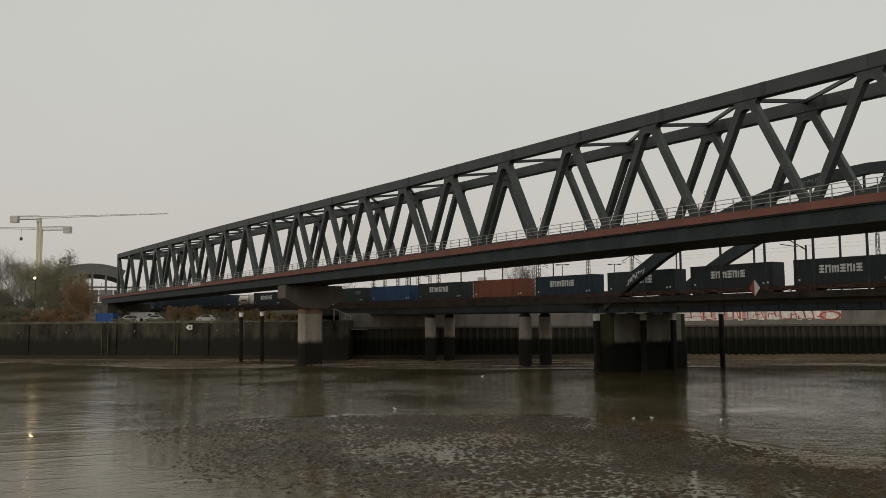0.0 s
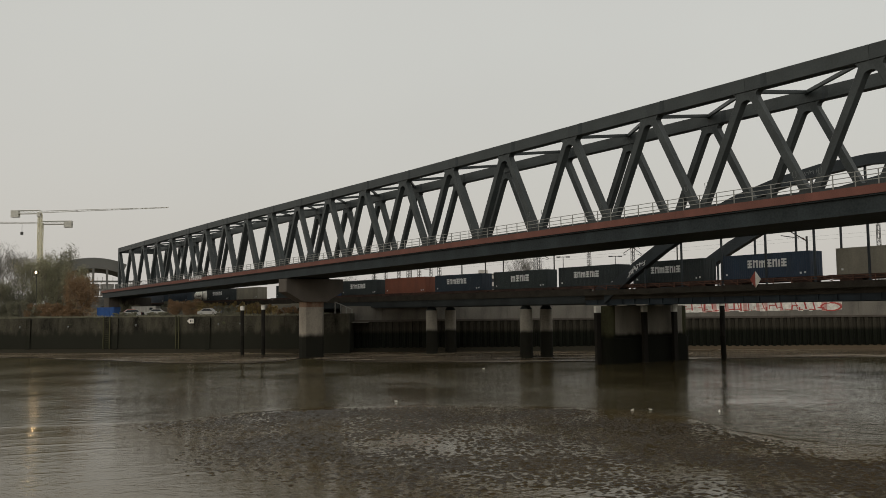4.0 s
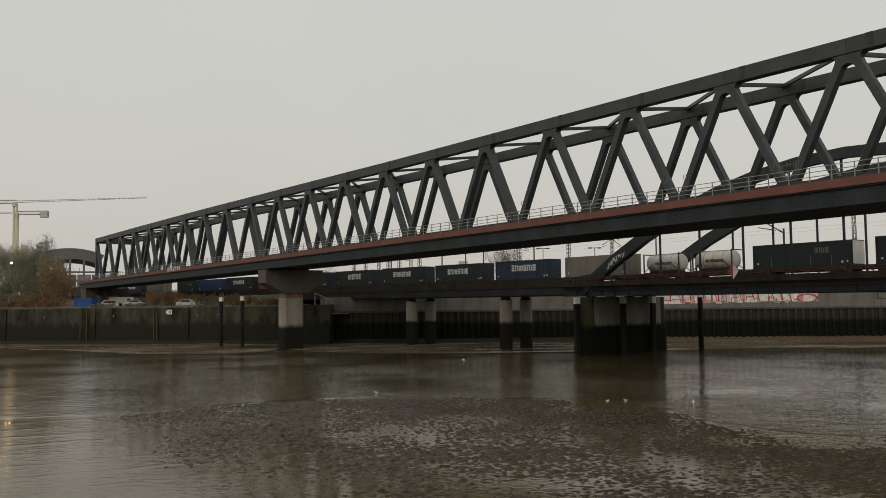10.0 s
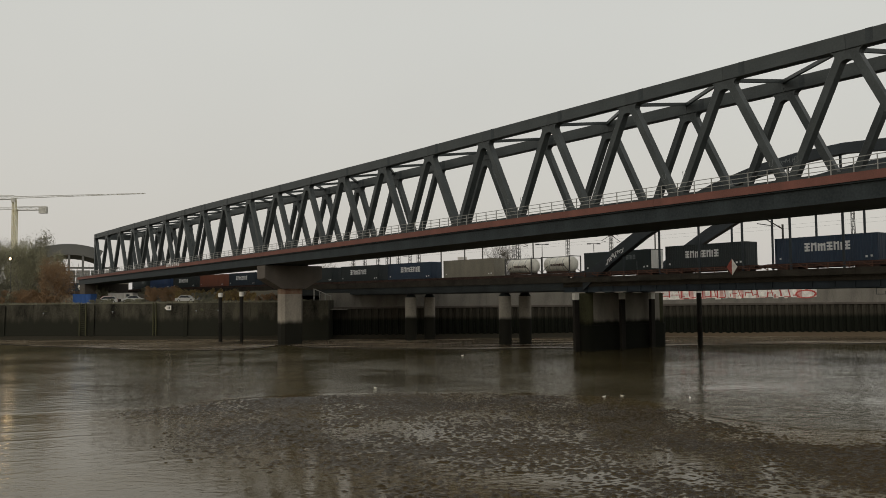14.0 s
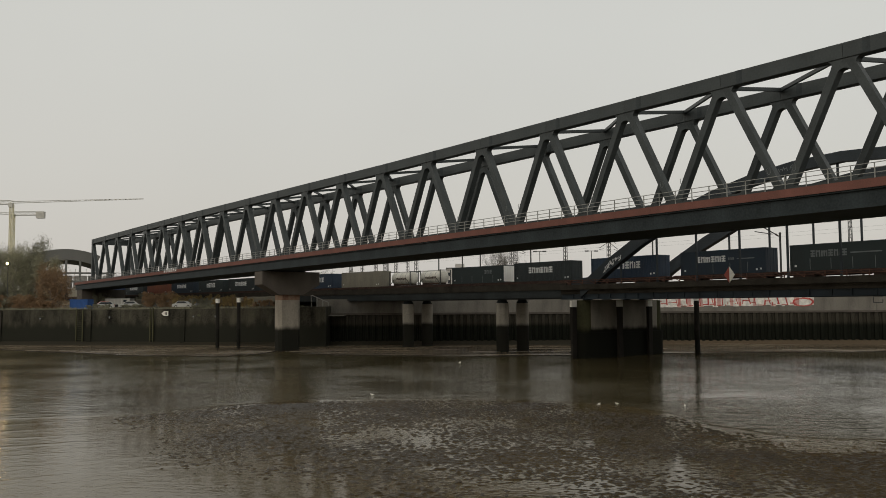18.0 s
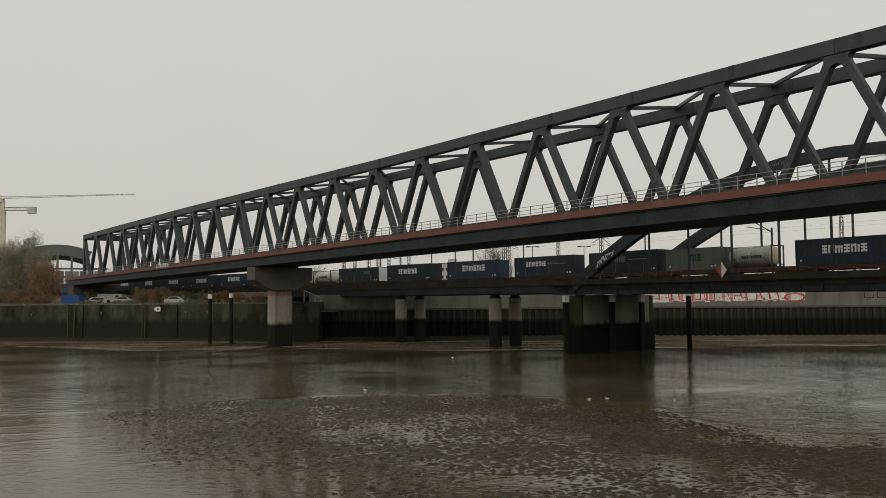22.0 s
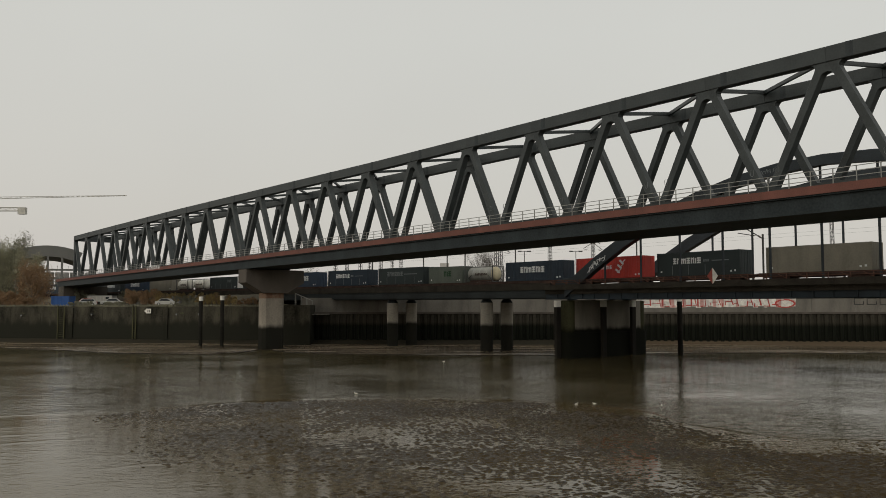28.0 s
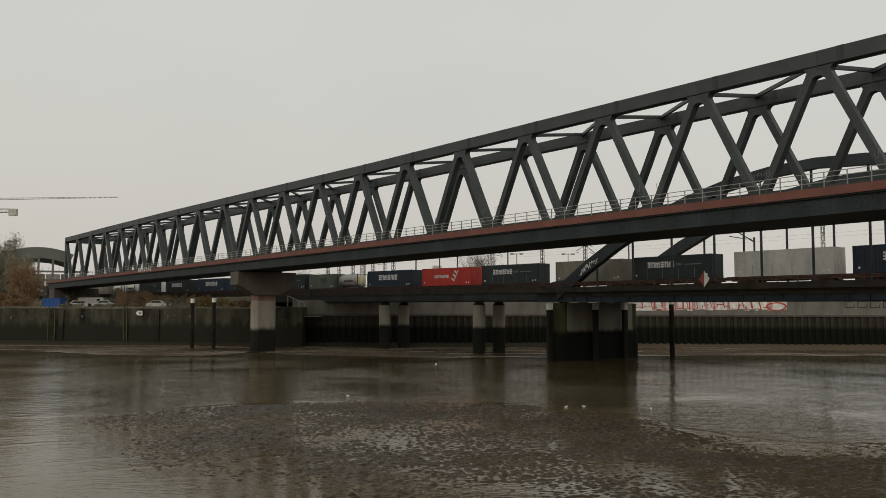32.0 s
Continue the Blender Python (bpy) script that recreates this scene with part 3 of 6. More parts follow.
def build_truss():
    b = thing("truss_bridge", TRUSS_POSE, "long dark grey steel truss railway bridge with a red deck edge", "bridge")
    first, last = -6, 18
    x0, x1 = (first - 0.5) * PANEL, (last + 0.5) * PANEL
    run = 223.0

    def fillet(s):
        # plate with hollow flanks where the diagonals run into a chord
        return Geo().prism([(p, q * s) for p, q in o], -0.396, 0.396, "xz")

    flank = [(1.5, 0.06), (1.24, -0.06), (1.07, -0.2), (0.99, -0.42), (1.1, -0.72), (1.24, -0.98), (1.34, -1.2), (0.65, -1.2), (0.53, -0.98), (0.33, -0.82)]
    o = flank + [(0.0, -0.74)] + [(-p, q) for p, q in reversed(flank)]
    top_plate = fillet(1).data("gusset", STEEL)
    flank = [(1.02, 0.0), (0.9, -0.12), (0.98, -0.4), (1.15, -0.75), (0.5, -0.75), (0.28, -0.42)]
    o = flank + [(0.0, -0.3)] + [(-p, q) for p, q in reversed(flank)]
    low_plate = fillet(-1).data("gusset", STEEL)
    half, hi = PANEL / 2, RISE - 1.1
    down = Geo().beam((0.33, 0, hi), (half - 0.47, 0, 0.1), 0.8, 0.66, (1, 0, 0.5)).data("diagonal", STEEL, 0.03)
    rise = Geo().beam((0.47, 0, 0.1), (half - 0.33, 0, hi), 0.8, 0.66, (1, 0, -0.5)).data("diagonal", STEEL, 0.03)
    chord = Geo().box(-half + 0.004, -0.5, RISE - CHORD, half - 0.004, 0.5, RISE).data("top_chord", STEEL, 0.03)
    splice = Geo().box(-0.3, -0.508, RISE - CHORD + 0.05, 0.3, 0.508, RISE + 0.006).data("splice_plate", SPLICE)
    for y, up in ((0.0, 0.0), (-TRUSS_WIDTH, FAR_UP)):
        for i in range(first, last + 1):
            a = i * PANEL
            part("top_chord", chord, None, b).matrix_basis = pose(a, y, up + camber(a), 0, -math.degrees((camber(a + 5) - camber(a - 5)) / 10))
            part("splice_plate", splice, None, b, "dark bolted splice in the top chord").matrix_basis = pose(a + half - 1.9, y, up + camber(a + half - 1.9))
            part("diagonal", rise, None, b).matrix_basis = pose(a, y, up)
            part("diagonal", down, None, b).matrix_basis = pose(a - half, y, up)
            if i < last:
                part("gusset_plate", top_plate, None, b).matrix_basis = pose(a + half, y, RISE - CHORD + up + camber(a + half))
            part("gusset_plate", low_plate, None, b).matrix_basis = pose(a, y, 0.12 + up)
        part("end_post", Geo().beam((x1 - 0.1, y, -0.5), (x1 - 0.1, y, RISE - 0.9 + up), 0.8, 0.95, (1, 0, 0)), STEEL, b)
        part("bottom_chord", Geo().box(x0, y - 0.5, -0.9, x1 + 0.4, y + 0.5, 0.12 + up), STEEL, b)
    # upper wind bracing
    strut = Geo().beam((0, -TRUSS_WIDTH + 0.5, 0.55 + FAR_UP), (0, -0.5, -0.35), 0.28, 0.34).data("cross_strut", STEEL)
    brace = Geo().beam((0, -TRUSS_WIDTH + 0.5, 0.5 + FAR_UP), (-PANEL, -0.5, 0.1), 0.28, 0.32).data("wind_brace", STEEL)
    for i in range(first, last + 1):
        a = (i + 0.5) * PANEL
        part("cross_strut", strut, None, b).matrix_basis = pose(a, 0, RISE - 0.75 + camber(a))
        part("wind_brace", brace, None, b).matrix_basis = pose(a, 0, RISE - 0.75 + camber(a))
    part("portal_beam", Geo().box(x1 - 0.8, -TRUSS_WIDTH + 0.5, RISE - 1.1, x1 - 0.1, -0.5, RISE + 0.35), STEEL, b)
    # deck: red edge plate, fascia girder, soffit
    n = 24
    step = (run - x0) / n
    edge = Geo().box(0.006, 0.86, -0.82, step - 0.006, 1.0, -0.14).data("edge_plate", RED)
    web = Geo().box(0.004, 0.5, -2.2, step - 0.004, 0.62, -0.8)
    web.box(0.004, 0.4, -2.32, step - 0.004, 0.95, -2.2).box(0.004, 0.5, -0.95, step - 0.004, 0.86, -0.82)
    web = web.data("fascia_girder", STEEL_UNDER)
    for i in range(n):
        part("edge_plate", edge, None, b).matrix_basis = pose(x0 + i * step, 0, 0)
        part("fascia_girder", web, None, b).matrix_basis = pose(x0 + i * step, 0, 0)
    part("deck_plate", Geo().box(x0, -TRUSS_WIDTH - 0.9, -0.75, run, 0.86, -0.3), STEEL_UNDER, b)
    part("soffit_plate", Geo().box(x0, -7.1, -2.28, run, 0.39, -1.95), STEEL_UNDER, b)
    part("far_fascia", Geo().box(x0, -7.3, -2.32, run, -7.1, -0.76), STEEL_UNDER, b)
    # sprayed marks low on the nearest diagonals
    for i in range(-3, 7):
        for sx in (-1, 1):
            x, z = i * PANEL + sx * 0.95, 1.35 + 0.3 * (i % 2)
            g = Geo()
            for a, c in (((0, 0.6), (-0.03, 0.15)), ((-0.03, 0.15), (0.1, 0)), ((0.1, 0), (0.26, 0.12)), ((0.26, 0.12), (0.3, 0.5)), ((0.3, 0.5), (0.2, 0.58))):
                g.beam((x + sx * 0.2 + a[0], 0.41, z + a[1]), (x + sx * 0.2 + c[0], 0.41, z + c[1]), 0.05, 0.02)
            part("paint_mark", g, LETTER_DIM, b, "small pale sprayed mark")
    # a pale sprayed tag on the edge, far along the deck
    g = Geo()
    for k in range(7):
        x = 140.4 + 1.15 * k
        g.box(x, 1.002, -0.55, x + 0.22, 1.012, 0.35).box(x + 0.5, 1.002, -0.55, x + 0.72, 1.012, 0.3).box(x + 0.22, 1.002, -0.5 + 0.25 * (k % 3), x + 0.5, 1.012, -0.28 + 0.25 * (k % 3))
    tagged(part("graffiti", g, LETTER, b, "pale sprayed tag shapes"), kind="stuff")
    # railing on the near edge
    post = Geo().box(-0.035, 0.88, -0.14, 0.035, 0.95, 1.04).data("railing_post", RAIL)
    for i in range(int((run - x0) / 1.85)):
        part("railing_post", post, None, b).matrix_basis = pose(x0 + 0.3 + i * 1.85, 0, 0)
    for z in (0.28, 0.66, 1.04):
        part("railing_bar", Geo().box(x0, 0.885, z - 0.028, run, 0.945, z + 0.028), RAIL, b)
    return b


def build_truss_pier():
    m = pose(-26.4, 145.2, 0, 0, 0, TRUSS_TURN)
    p = thing("bridge_pier", m, "hammerhead concrete pier of the truss bridge, dark below the tide line", "pier", "piers of the truss bridge")

    def foot(z0, z1):
        return Geo().prism([(-1.1, -1.5), (-0.6, -2.0), (0.6, -2.0), (1.1, -1.5), (1.1, 1.5), (0.6, 2.0), (-0.6, 2.0), (-1.1, 1.5)], z0, z1)

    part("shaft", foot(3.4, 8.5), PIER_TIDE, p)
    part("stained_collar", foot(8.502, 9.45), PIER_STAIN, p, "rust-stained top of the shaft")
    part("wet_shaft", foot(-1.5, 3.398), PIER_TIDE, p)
    part("cap", Geo().prism([(-2.2, 9.4), (2.2, 9.4), (5.3, 11.1), (5.3, 13.25), (-5.3, 13.25), (-5.3, 11.1)], -1.5, 1.5, "yz"), CAPGREY, p, "wide grey hammerhead cap")
    for y in (3.6, -2.6):
        part("bearing", Geo().box(-0.6, y - 0.5, 13.25, 0.6, y + 0.5, 13.43), STEEL_UNDER, p)
    x, y = on_truss(219.0)
    a = thing("bridge_abutment", pose(x, y, 7.0, 0, 0, TRUSS_TURN), "dark concrete abutment under the bridge's far end", "abutment", kind="structure")
    part("abutment_block", Geo().box(-3.5, -10.5, -1, 1.5, 0.8, 5.4), CAPGREY, a)
    part("wing_wall", Geo().box(1.5, -10.5, -1, 8, -9.8, 5.0), CAPGREY, a)
    q = thing("bridge_abutment", pose(*on_truss(-70.0), 0, 0, 0, TRUSS_TURN), "concrete abutment under the bridge's near end", "abutment", kind="structure")
    part("abutment_block", Geo().box(-3, -10.5, -1, 3.5, 0.8, 14.7), CONCRETE_DARK, q)


# ------------------------------------------------------------------ arch bridge and viaduct
ARCH_NEAR, ARCH_FAR = 4.5, -8.5


def arch_z(s):
    return 23.25 - 12.12 * ((s + 7.3) / 37.0) ** 2


def build_arch():
    m = track_pose(0, 0, 0)
    b = thing("arch_bridge", m, "blue-grey steel tied-arch railway bridge with slim hangers", "bridge")
    # ribs in straight boxes, like the welded segments
    for y in (ARCH_NEAR, ARCH_FAR):
        cuts = [-45 + 76 * i / 14 for i in range(15)]
        for s0, s1 in zip(cuts[:-1], cuts[1:]):
            g = Geo()
            h0, h1 = (1.1 + 0.02 * abs(q + 7.3) for q in (s0, s1))
            z0, z1 = arch_z(s0), arch_z(s1)
            g.quadbox([(s0, y - 0.5, z0 - h0), (s1, y - 0.5, z1 - h1), (s1, y + 0.5, z1 - h1), (s0, y + 0.5, z0 - h0), (s0, y - 0.5, z0), (s1, y - 0.5, z1), (s1, y + 0.5, z1), (s0, y + 0.5, z0)])
            part("arch_rib", g, ARCH, b)
        # foot of the rib on the girder
        part("rib_foot", Geo().prism([(27.5, 9.6), (34.0, 9.6), (32.0, 10.9), (30.8, 11.1), (29.0, 11.2)], y - 0.55, y + 0.55, "xz"), ARCH, b)
        for k in range(-7, 5):
            s = -0.3 + 6.05 * k - (1.6 if y < 0 else 0.0)
            if abs(s + 7) < 34:
                part("hanger", Geo().box(s - 0.11, y - 0.09, 9.6, s + 0.11, y + 0.09, arch_z(s) - 1.05), ARCH, b)
        # stiffened web girder
        n = 20
        for i in range(n):
            a0 = -60 + 95.0 * i / n
            a1 = a0 + 95.0 / n
            g = Geo().box(a0 + 0.004, y - 0.1, 8.2, a1 - 0.004, y + 0.1, 9.5).box(a0 + 0.004, y - 0.3, 8.15, a1 - 0.004, y + 0.3, 8.22)
            g.box(a0 + 0.2, y + 0.1, 8.22, a0 + 0.26, y + 0.25, 9.45).box((a0 + a1) / 2, y + 0.1, 8.22, (a0 + a1) / 2 + 0.06, y + 0.25, 9.45)
            part("web_panel", g, GIRDER_BLUE, b)
            part("walkway_edge", Geo().box(a0 + 0.004, y + 0.3, 9.5, a1 - 0.004, y + 0.75, 10.22), DECKGREY, b, "dirty grey walkway edge")
    part("deck", Geo().box(-60, ARCH_FAR - 0.5, 8.9, 35, ARCH_NEAR + 0.29, 9.55), DECKGREY, b)
    for s in range(-58, 36, 4):
        part("cross_girder", Geo().box(s - 0.15, ARCH_FAR + 0.1, 8.3, s + 0.15, ARCH_NEAR - 0.1, 8.9), GIRDER_BLUE, b)
    # rusty railing with slanting stays
    y = ARCH_NEAR + 0.7
    for z in (10.5, 10.78):
        part("railing_bar", Geo().box(-60, y - 0.03, z - 0.035, 35, y + 0.03, z + 0.035), RUST, b)
    post = Geo().box(-0.04, -0.05, 10.2, 0.04, 0.05, 10.85)
    post.beam((0.05, 0, 10.28), (1.0, 0, 10.72), 0.06, 0.08)
    post = post.data("railing_post", RUST)
    for i in range(40):
        part("railing_post", post, None, b).matrix_basis = pose(-59 + i * 2.35, y, 0)
    for yy in (0.75, -0.75, -4.3, -5.8):
        part("rail", Geo().box(-60, yy - 0.04, 9.75, 35, yy + 0.04, 9.92), RUST, b)
    part("ballast", Geo().box(-60, -8.0, 9.55, 35, 3.0, 9.74), DECKGREY, b)
    # graffiti on the near rib: plain pale shapes
    tag = Geo()
    rng = random.Random(3)
    for i in range(9):
        s = -2.4 + i * 0.3
        z = arch_z(s) - rng.uniform(0.8, 0.95)
        tag.beam((s, ARCH_NEAR + 0.505, z), (s + rng.uniform(-0.15, 0.25), ARCH_NEAR + 0.505, z + rng.uniform(0.3, 0.5)), 0.012, 0.07)
        if i % 2:
            tag.beam((s, ARCH_NEAR + 0.505, z + 0.2), (s + 0.3, ARCH_NEAR + 0.505, z + rng.uniform(0.15, 0.4)), 0.012, 0.06)
    tagged(part("graffiti", tag, LETTER_DIM, b, "faded graffiti shapes"), kind="stuff")
    tag = Geo()
    for i in range(11):
        s = 23.6 + i * 0.27
        z = arch_z(s) - rng.uniform(1.0, 1.5)
        tag.beam((s, ARCH_NEAR + 0.505, z), (s + rng.uniform(-0.5, 0.35), ARCH_NEAR + 0.505, z + rng.uniform(0.2, 0.7)), 0.012, 0.11)
        tag.beam((s, ARCH_NEAR + 0.507, z + 0.3), (s + rng.uniform(0.2, 0.5), ARCH_NEAR + 0.507, z + rng.uniform(-0.1, 0.4)), 0.012, 0.09)
    tagged(part("graffiti", tag, LETTER, b, "pale scribbled tag low on the rib"), kind="stuff")

    # the river pier under the arch's end
    p = thing("river_pier", track_pose(31.5, 0, 0), "massive concrete river pier with mossy corners and a black wet base", "pier", "piers of the rail bridge")

    def stadium(r, z0, z1):
        ring = [(r * math.cos(a), 3.9 + r * math.sin(a)) for a in (math.pi * k / 10 for k in range(11))]
        ring += [(-r * math.cos(a), -11.2 - r * math.sin(a)) for a in (math.pi * k / 10 for k in range(11))]
        return Geo().prism(ring, z0, z1)

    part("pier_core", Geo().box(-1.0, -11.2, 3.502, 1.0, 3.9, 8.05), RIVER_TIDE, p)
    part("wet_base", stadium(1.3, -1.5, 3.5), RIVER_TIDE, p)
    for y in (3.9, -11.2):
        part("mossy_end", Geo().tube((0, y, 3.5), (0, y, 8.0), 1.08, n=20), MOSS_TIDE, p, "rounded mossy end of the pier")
    for y in (3.0, -1.0, -5.0, -9.0):
        part("bearing", Geo().box(-0.5, y - 0.5, 8.05, 0.5, y + 0.5, 8.16), STEEL_UNDER, p)
    for x, y in ((-1.78, -1.6), (-1.78, -8.1), (0.2, 5.72)):
        part("fender_post", Geo().box(x - 0.22, y - 0.42, -0.5, x + 0.22, y + 0.42, 7.1), TIMBER, p)
        part("fender_cap", Geo().box(x - 0.24, y - 0.45, 7.1, x + 0.24, y + 0.45, 8.0), WHITE, p, "white painted post top")


def build_viaduct():
    v = thing("viaduct", ORIGIN, "low concrete railway viaduct with stained edge beams", "viaduct")

    def strip(s0, s1, y0, y1, z0, z1, mat_, nm):
        k = max(1, int((s1 - s0) / 4))
        for i in range(k):
            a, c = s0 + (s1 - s0) * i / k, s0 + (s1 - s0) * (i + 1) / k
            P = [on_track(a, y0), on_track(c, y0), on_track(c, y1), on_track(a, y1)]
            part(nm, Geo().quadbox([(p[0], p[1], z0) for p in P] + [(p[0], p[1], z1) for p in P]), mat_, v)

    strip(35.05, 112, -3.6, 3.3, 8.3, 9.7, DECK_LOW, "deck_slab")
    strip(35.05, 230, 3.3, 3.75, 9.55, 10.55, DECKGREY, "edge_beam")
    strip(35.05, 112, 3.3, 3.62, 8.45, 9.548, DECK_LOW, "lower_edge_beam")
    strip(35.05, 230, -4.0, -3.6, 9.2, 10.4, DECKGREY, "edge_beam")
    strip(35.05, 230, -3.59, 3.29, 9.7, 9.86, DECKGREY, "ballast_bed")
    for s, zb in ((50.0, -1.0), (73.2, 0.0)):
        for off in (2.25, -2.25):
            x, y, h = on_track(s, off)
            c = thing("viaduct_column", pose(x, y, 0), "round concrete viaduct column, black below the tide line", "column", "viaduct columns")
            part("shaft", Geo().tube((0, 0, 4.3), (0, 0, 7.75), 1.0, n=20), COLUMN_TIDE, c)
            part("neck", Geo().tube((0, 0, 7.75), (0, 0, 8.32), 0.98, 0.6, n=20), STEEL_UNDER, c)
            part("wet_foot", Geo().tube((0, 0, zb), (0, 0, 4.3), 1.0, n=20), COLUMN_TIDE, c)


build_ground()
build_walls()
build_truss()
build_truss_pier()
build_arch()
build_viaduct()

# ------------------------------------------------------------------ the far bank: yard, plants, cars
def land_z(x, y):
    return 7.1 + 1.2 * min(1.0, max(0.0, (y - WALL_AT(x) - 4) / 45.0))


def build_embankment():
    def ground(u, v):
        x = -700 + 676 * (1 - (1 - u) ** 2)
        w = WALL_AT(x) + 0.5
        y = w + (1500 - w) * v ** 3
        return x, y, land_z(x, y) + (0.12 * noise.noise((x * 0.2, y * 0.2, 0)) if v > 0 else 0)

    solid("yard", Geo().grid(ground, 70, 40), GRASS, ORIGIN, "rough grassy yard on top of the old quay", "ground", kind="structure", smooth=True)

    def mound(u, v):
        s = 108 + 250 * u
        off = 11 - 22 * v
        x, y, h = on_track(s, off)
        z = min(9.62, 7.2 + max(0.0, 10.6 - abs(off)) * 0.55) + 0.15 * noise.noise((x * 0.3, y * 0.3, 4)) * (abs(off) > 4.2)
        return x, y, z

    solid("rail_embankment", Geo().grid(mound, 80, 16), GRASS, ORIGIN, "overgrown earth embankment of the railway", "embankment", kind="structure", smooth=True)
    # masonry block and steps beside the truss pier
    b = thing("old_abutment", ORIGIN, "dark stone abutment block beside the viaduct", "abutment", kind="structure")
    part("block", Geo().box(-27.2, 156.33, 4.1, -21.5, 164, 7.4), QUAY, b)
    part("wet_block", Geo().box(-27.3, 156.3, -0.5, -21.45, 164, 4.1), QUAY, b)
    part("ledge", Geo().box(-21.5, 159.5, 5.6, -18.5, 162.5, 5.72), CONCRETE_DARK, b)
    st = thing("stair_railing", pose(-22.6, 156.8, 7.4), "pale steel stair railing on the abutment", "railing")
    for k in (0.0, 0.9):
        part("handrail", Geo().beam((-1.6, k, 2.1), (1.5, k, 0.75), 0.1, 0.1), RAIL, st)
        for i in range(4):
            x = -1.6 + i * 1.03
            part("post", Geo().box(x - 0.04, k - 0.04, 0, x + 0.04, k + 0.04, 2.1 - (x + 1.6) * 0.435), RAIL, st)


def leaf_cloud(g, blobs, count, size, hang=0.3):
    for _ in range(count):
        cx, cy, cz, r, rz = random.choice(blobs)
        while True:
            p = Vector((random.uniform(-1, 1), random.uniform(-1, 1), random.uniform(-1, 1)))
            if p.length < 1:
                break
        c = Vector((cx + p.x * r, cy + p.y * r, cz + p.z * rz))
        a = Vector((random.uniform(-1, 1), random.uniform(-1, 1), random.uniform(-0.6, 0.6))).normalized() * size * random.uniform(0.5, 1.2)
        d = Vector((random.uniform(-0.5, 0.5), random.uniform(-0.5, 0.5), -1 if random.random() < hang else random.uniform(-1, 1))).normalized() * size * random.uniform(0.7, 1.8)
        g.quad(c - a * 0.5, c + d * 0.5 - a * 0.1, c + a * 0.5, c - d * 0.5 + a * 0.1)


def limbs(g, base, direction, length, radius, depth, spread=0.5, up=0.12, tips=None, least=0.03):
    """Branches that fork and thin out."""
    p, d = Vector(base), Vector(direction).normalized()
    n = 3
    for i in range(n):
        q = p + d * (length / n)
        r1 = radius * (1 - 0.16 * (i + 1))
        g.tube(p, q, radius * (1 - 0.16 * i), r1, n=6 if radius > 0.08 else 4, cap=False)
        p = q
        d = (d + Vector((random.uniform(-0.16, 0.16), random.uniform(-0.16, 0.16), up * 0.5))).normalized()
        if depth > 0 and i < n - 1 and random.random() < 0.75:
            side = (d + Vector((random.uniform(-1, 1), random.uniform(-1, 1), random.uniform(-0.1, 0.5))).normalized() * (spread + 0.25)).normalized()
            limbs(g, p, side, length * random.uniform(0.5, 0.75), max(least, r1 * 0.55), depth - 1, spread, up, tips, least)
    if depth > 0:
        for _ in range(2 if depth < 3 else 3):
            side = (d + Vector((random.uniform(-1, 1), random.uniform(-1, 1), random.uniform(-0.3, 0.5))).normalized() * spread).normalized()
            limbs(g, p, side, length * random.uniform(0.6, 0.8), max(least, radius * 0.45), depth - 1, spread, up, tips, least)
    elif tips is not None:
        tips.append(p)


def fitted(g, tips, height, width):
    """Scale branches and their tips to the tree's height and spread."""
    top = max(p[2] for p in g.v)
    wide = sorted(math.hypot(p[0], p[1]) for p in g.v)[int(len(g.v) * 0.97)]
    kz, kx = height / top, width / 2 / wide
    g.v = [(p[0] * kx, p[1] * kx, p[2] * kz) for p in g.v]
    return [Vector((p.x * kx, p.y * kx, p.z * kz)) for p in tips]


def bare_tree(x, y, height, label="bare grey deciduous tree without leaves", depth=4, width=None):
    t = thing("bare_tree", pose(x, y, land_z(x, y) if x < -24 else 6.0), label, "tree")
    width = width or height * 0.6
    part("trunk", Geo().tube((0, 0, -0.2), (0, 0, height * 0.2), height * 0.014, height * 0.01, n=8, cap=False), BARK, t)
    b, tips = Geo(), []
    for k in range(3):
        limbs(b, (0, 0, height * 0.1 * (k + 1)), (random.uniform(-0.5, 0.5), random.uniform(-0.5, 0.5), 1), height * 0.26, height * 0.008, depth - (k > 0), 0.55, 0.14, tips, 0.016)
    tips = fitted(b, tips, height, width)
    tagged(part("branch_work", b, BARK, t), kind="stuff")
    w = Geo()
    for _ in range(2600):
        c = random.choice(tips) + Vector((random.gauss(0, 0.4), random.gauss(0, 0.4), random.gauss(-0.3, 0.6)))
        d = Vector((random.uniform(-0.5, 0.5), random.uniform(-0.5, 0.5), random.uniform(0.3, 1))).normalized() * random.uniform(0.3, 0.8)
        a = Vector((0.014, 0.005, 0))
        w.quad(c - a, c + a, c + d + a * 0.4, c + d - a * 0.4)
    tagged(part("twig_spray", w, BARK, t), kind="stuff")
    return t


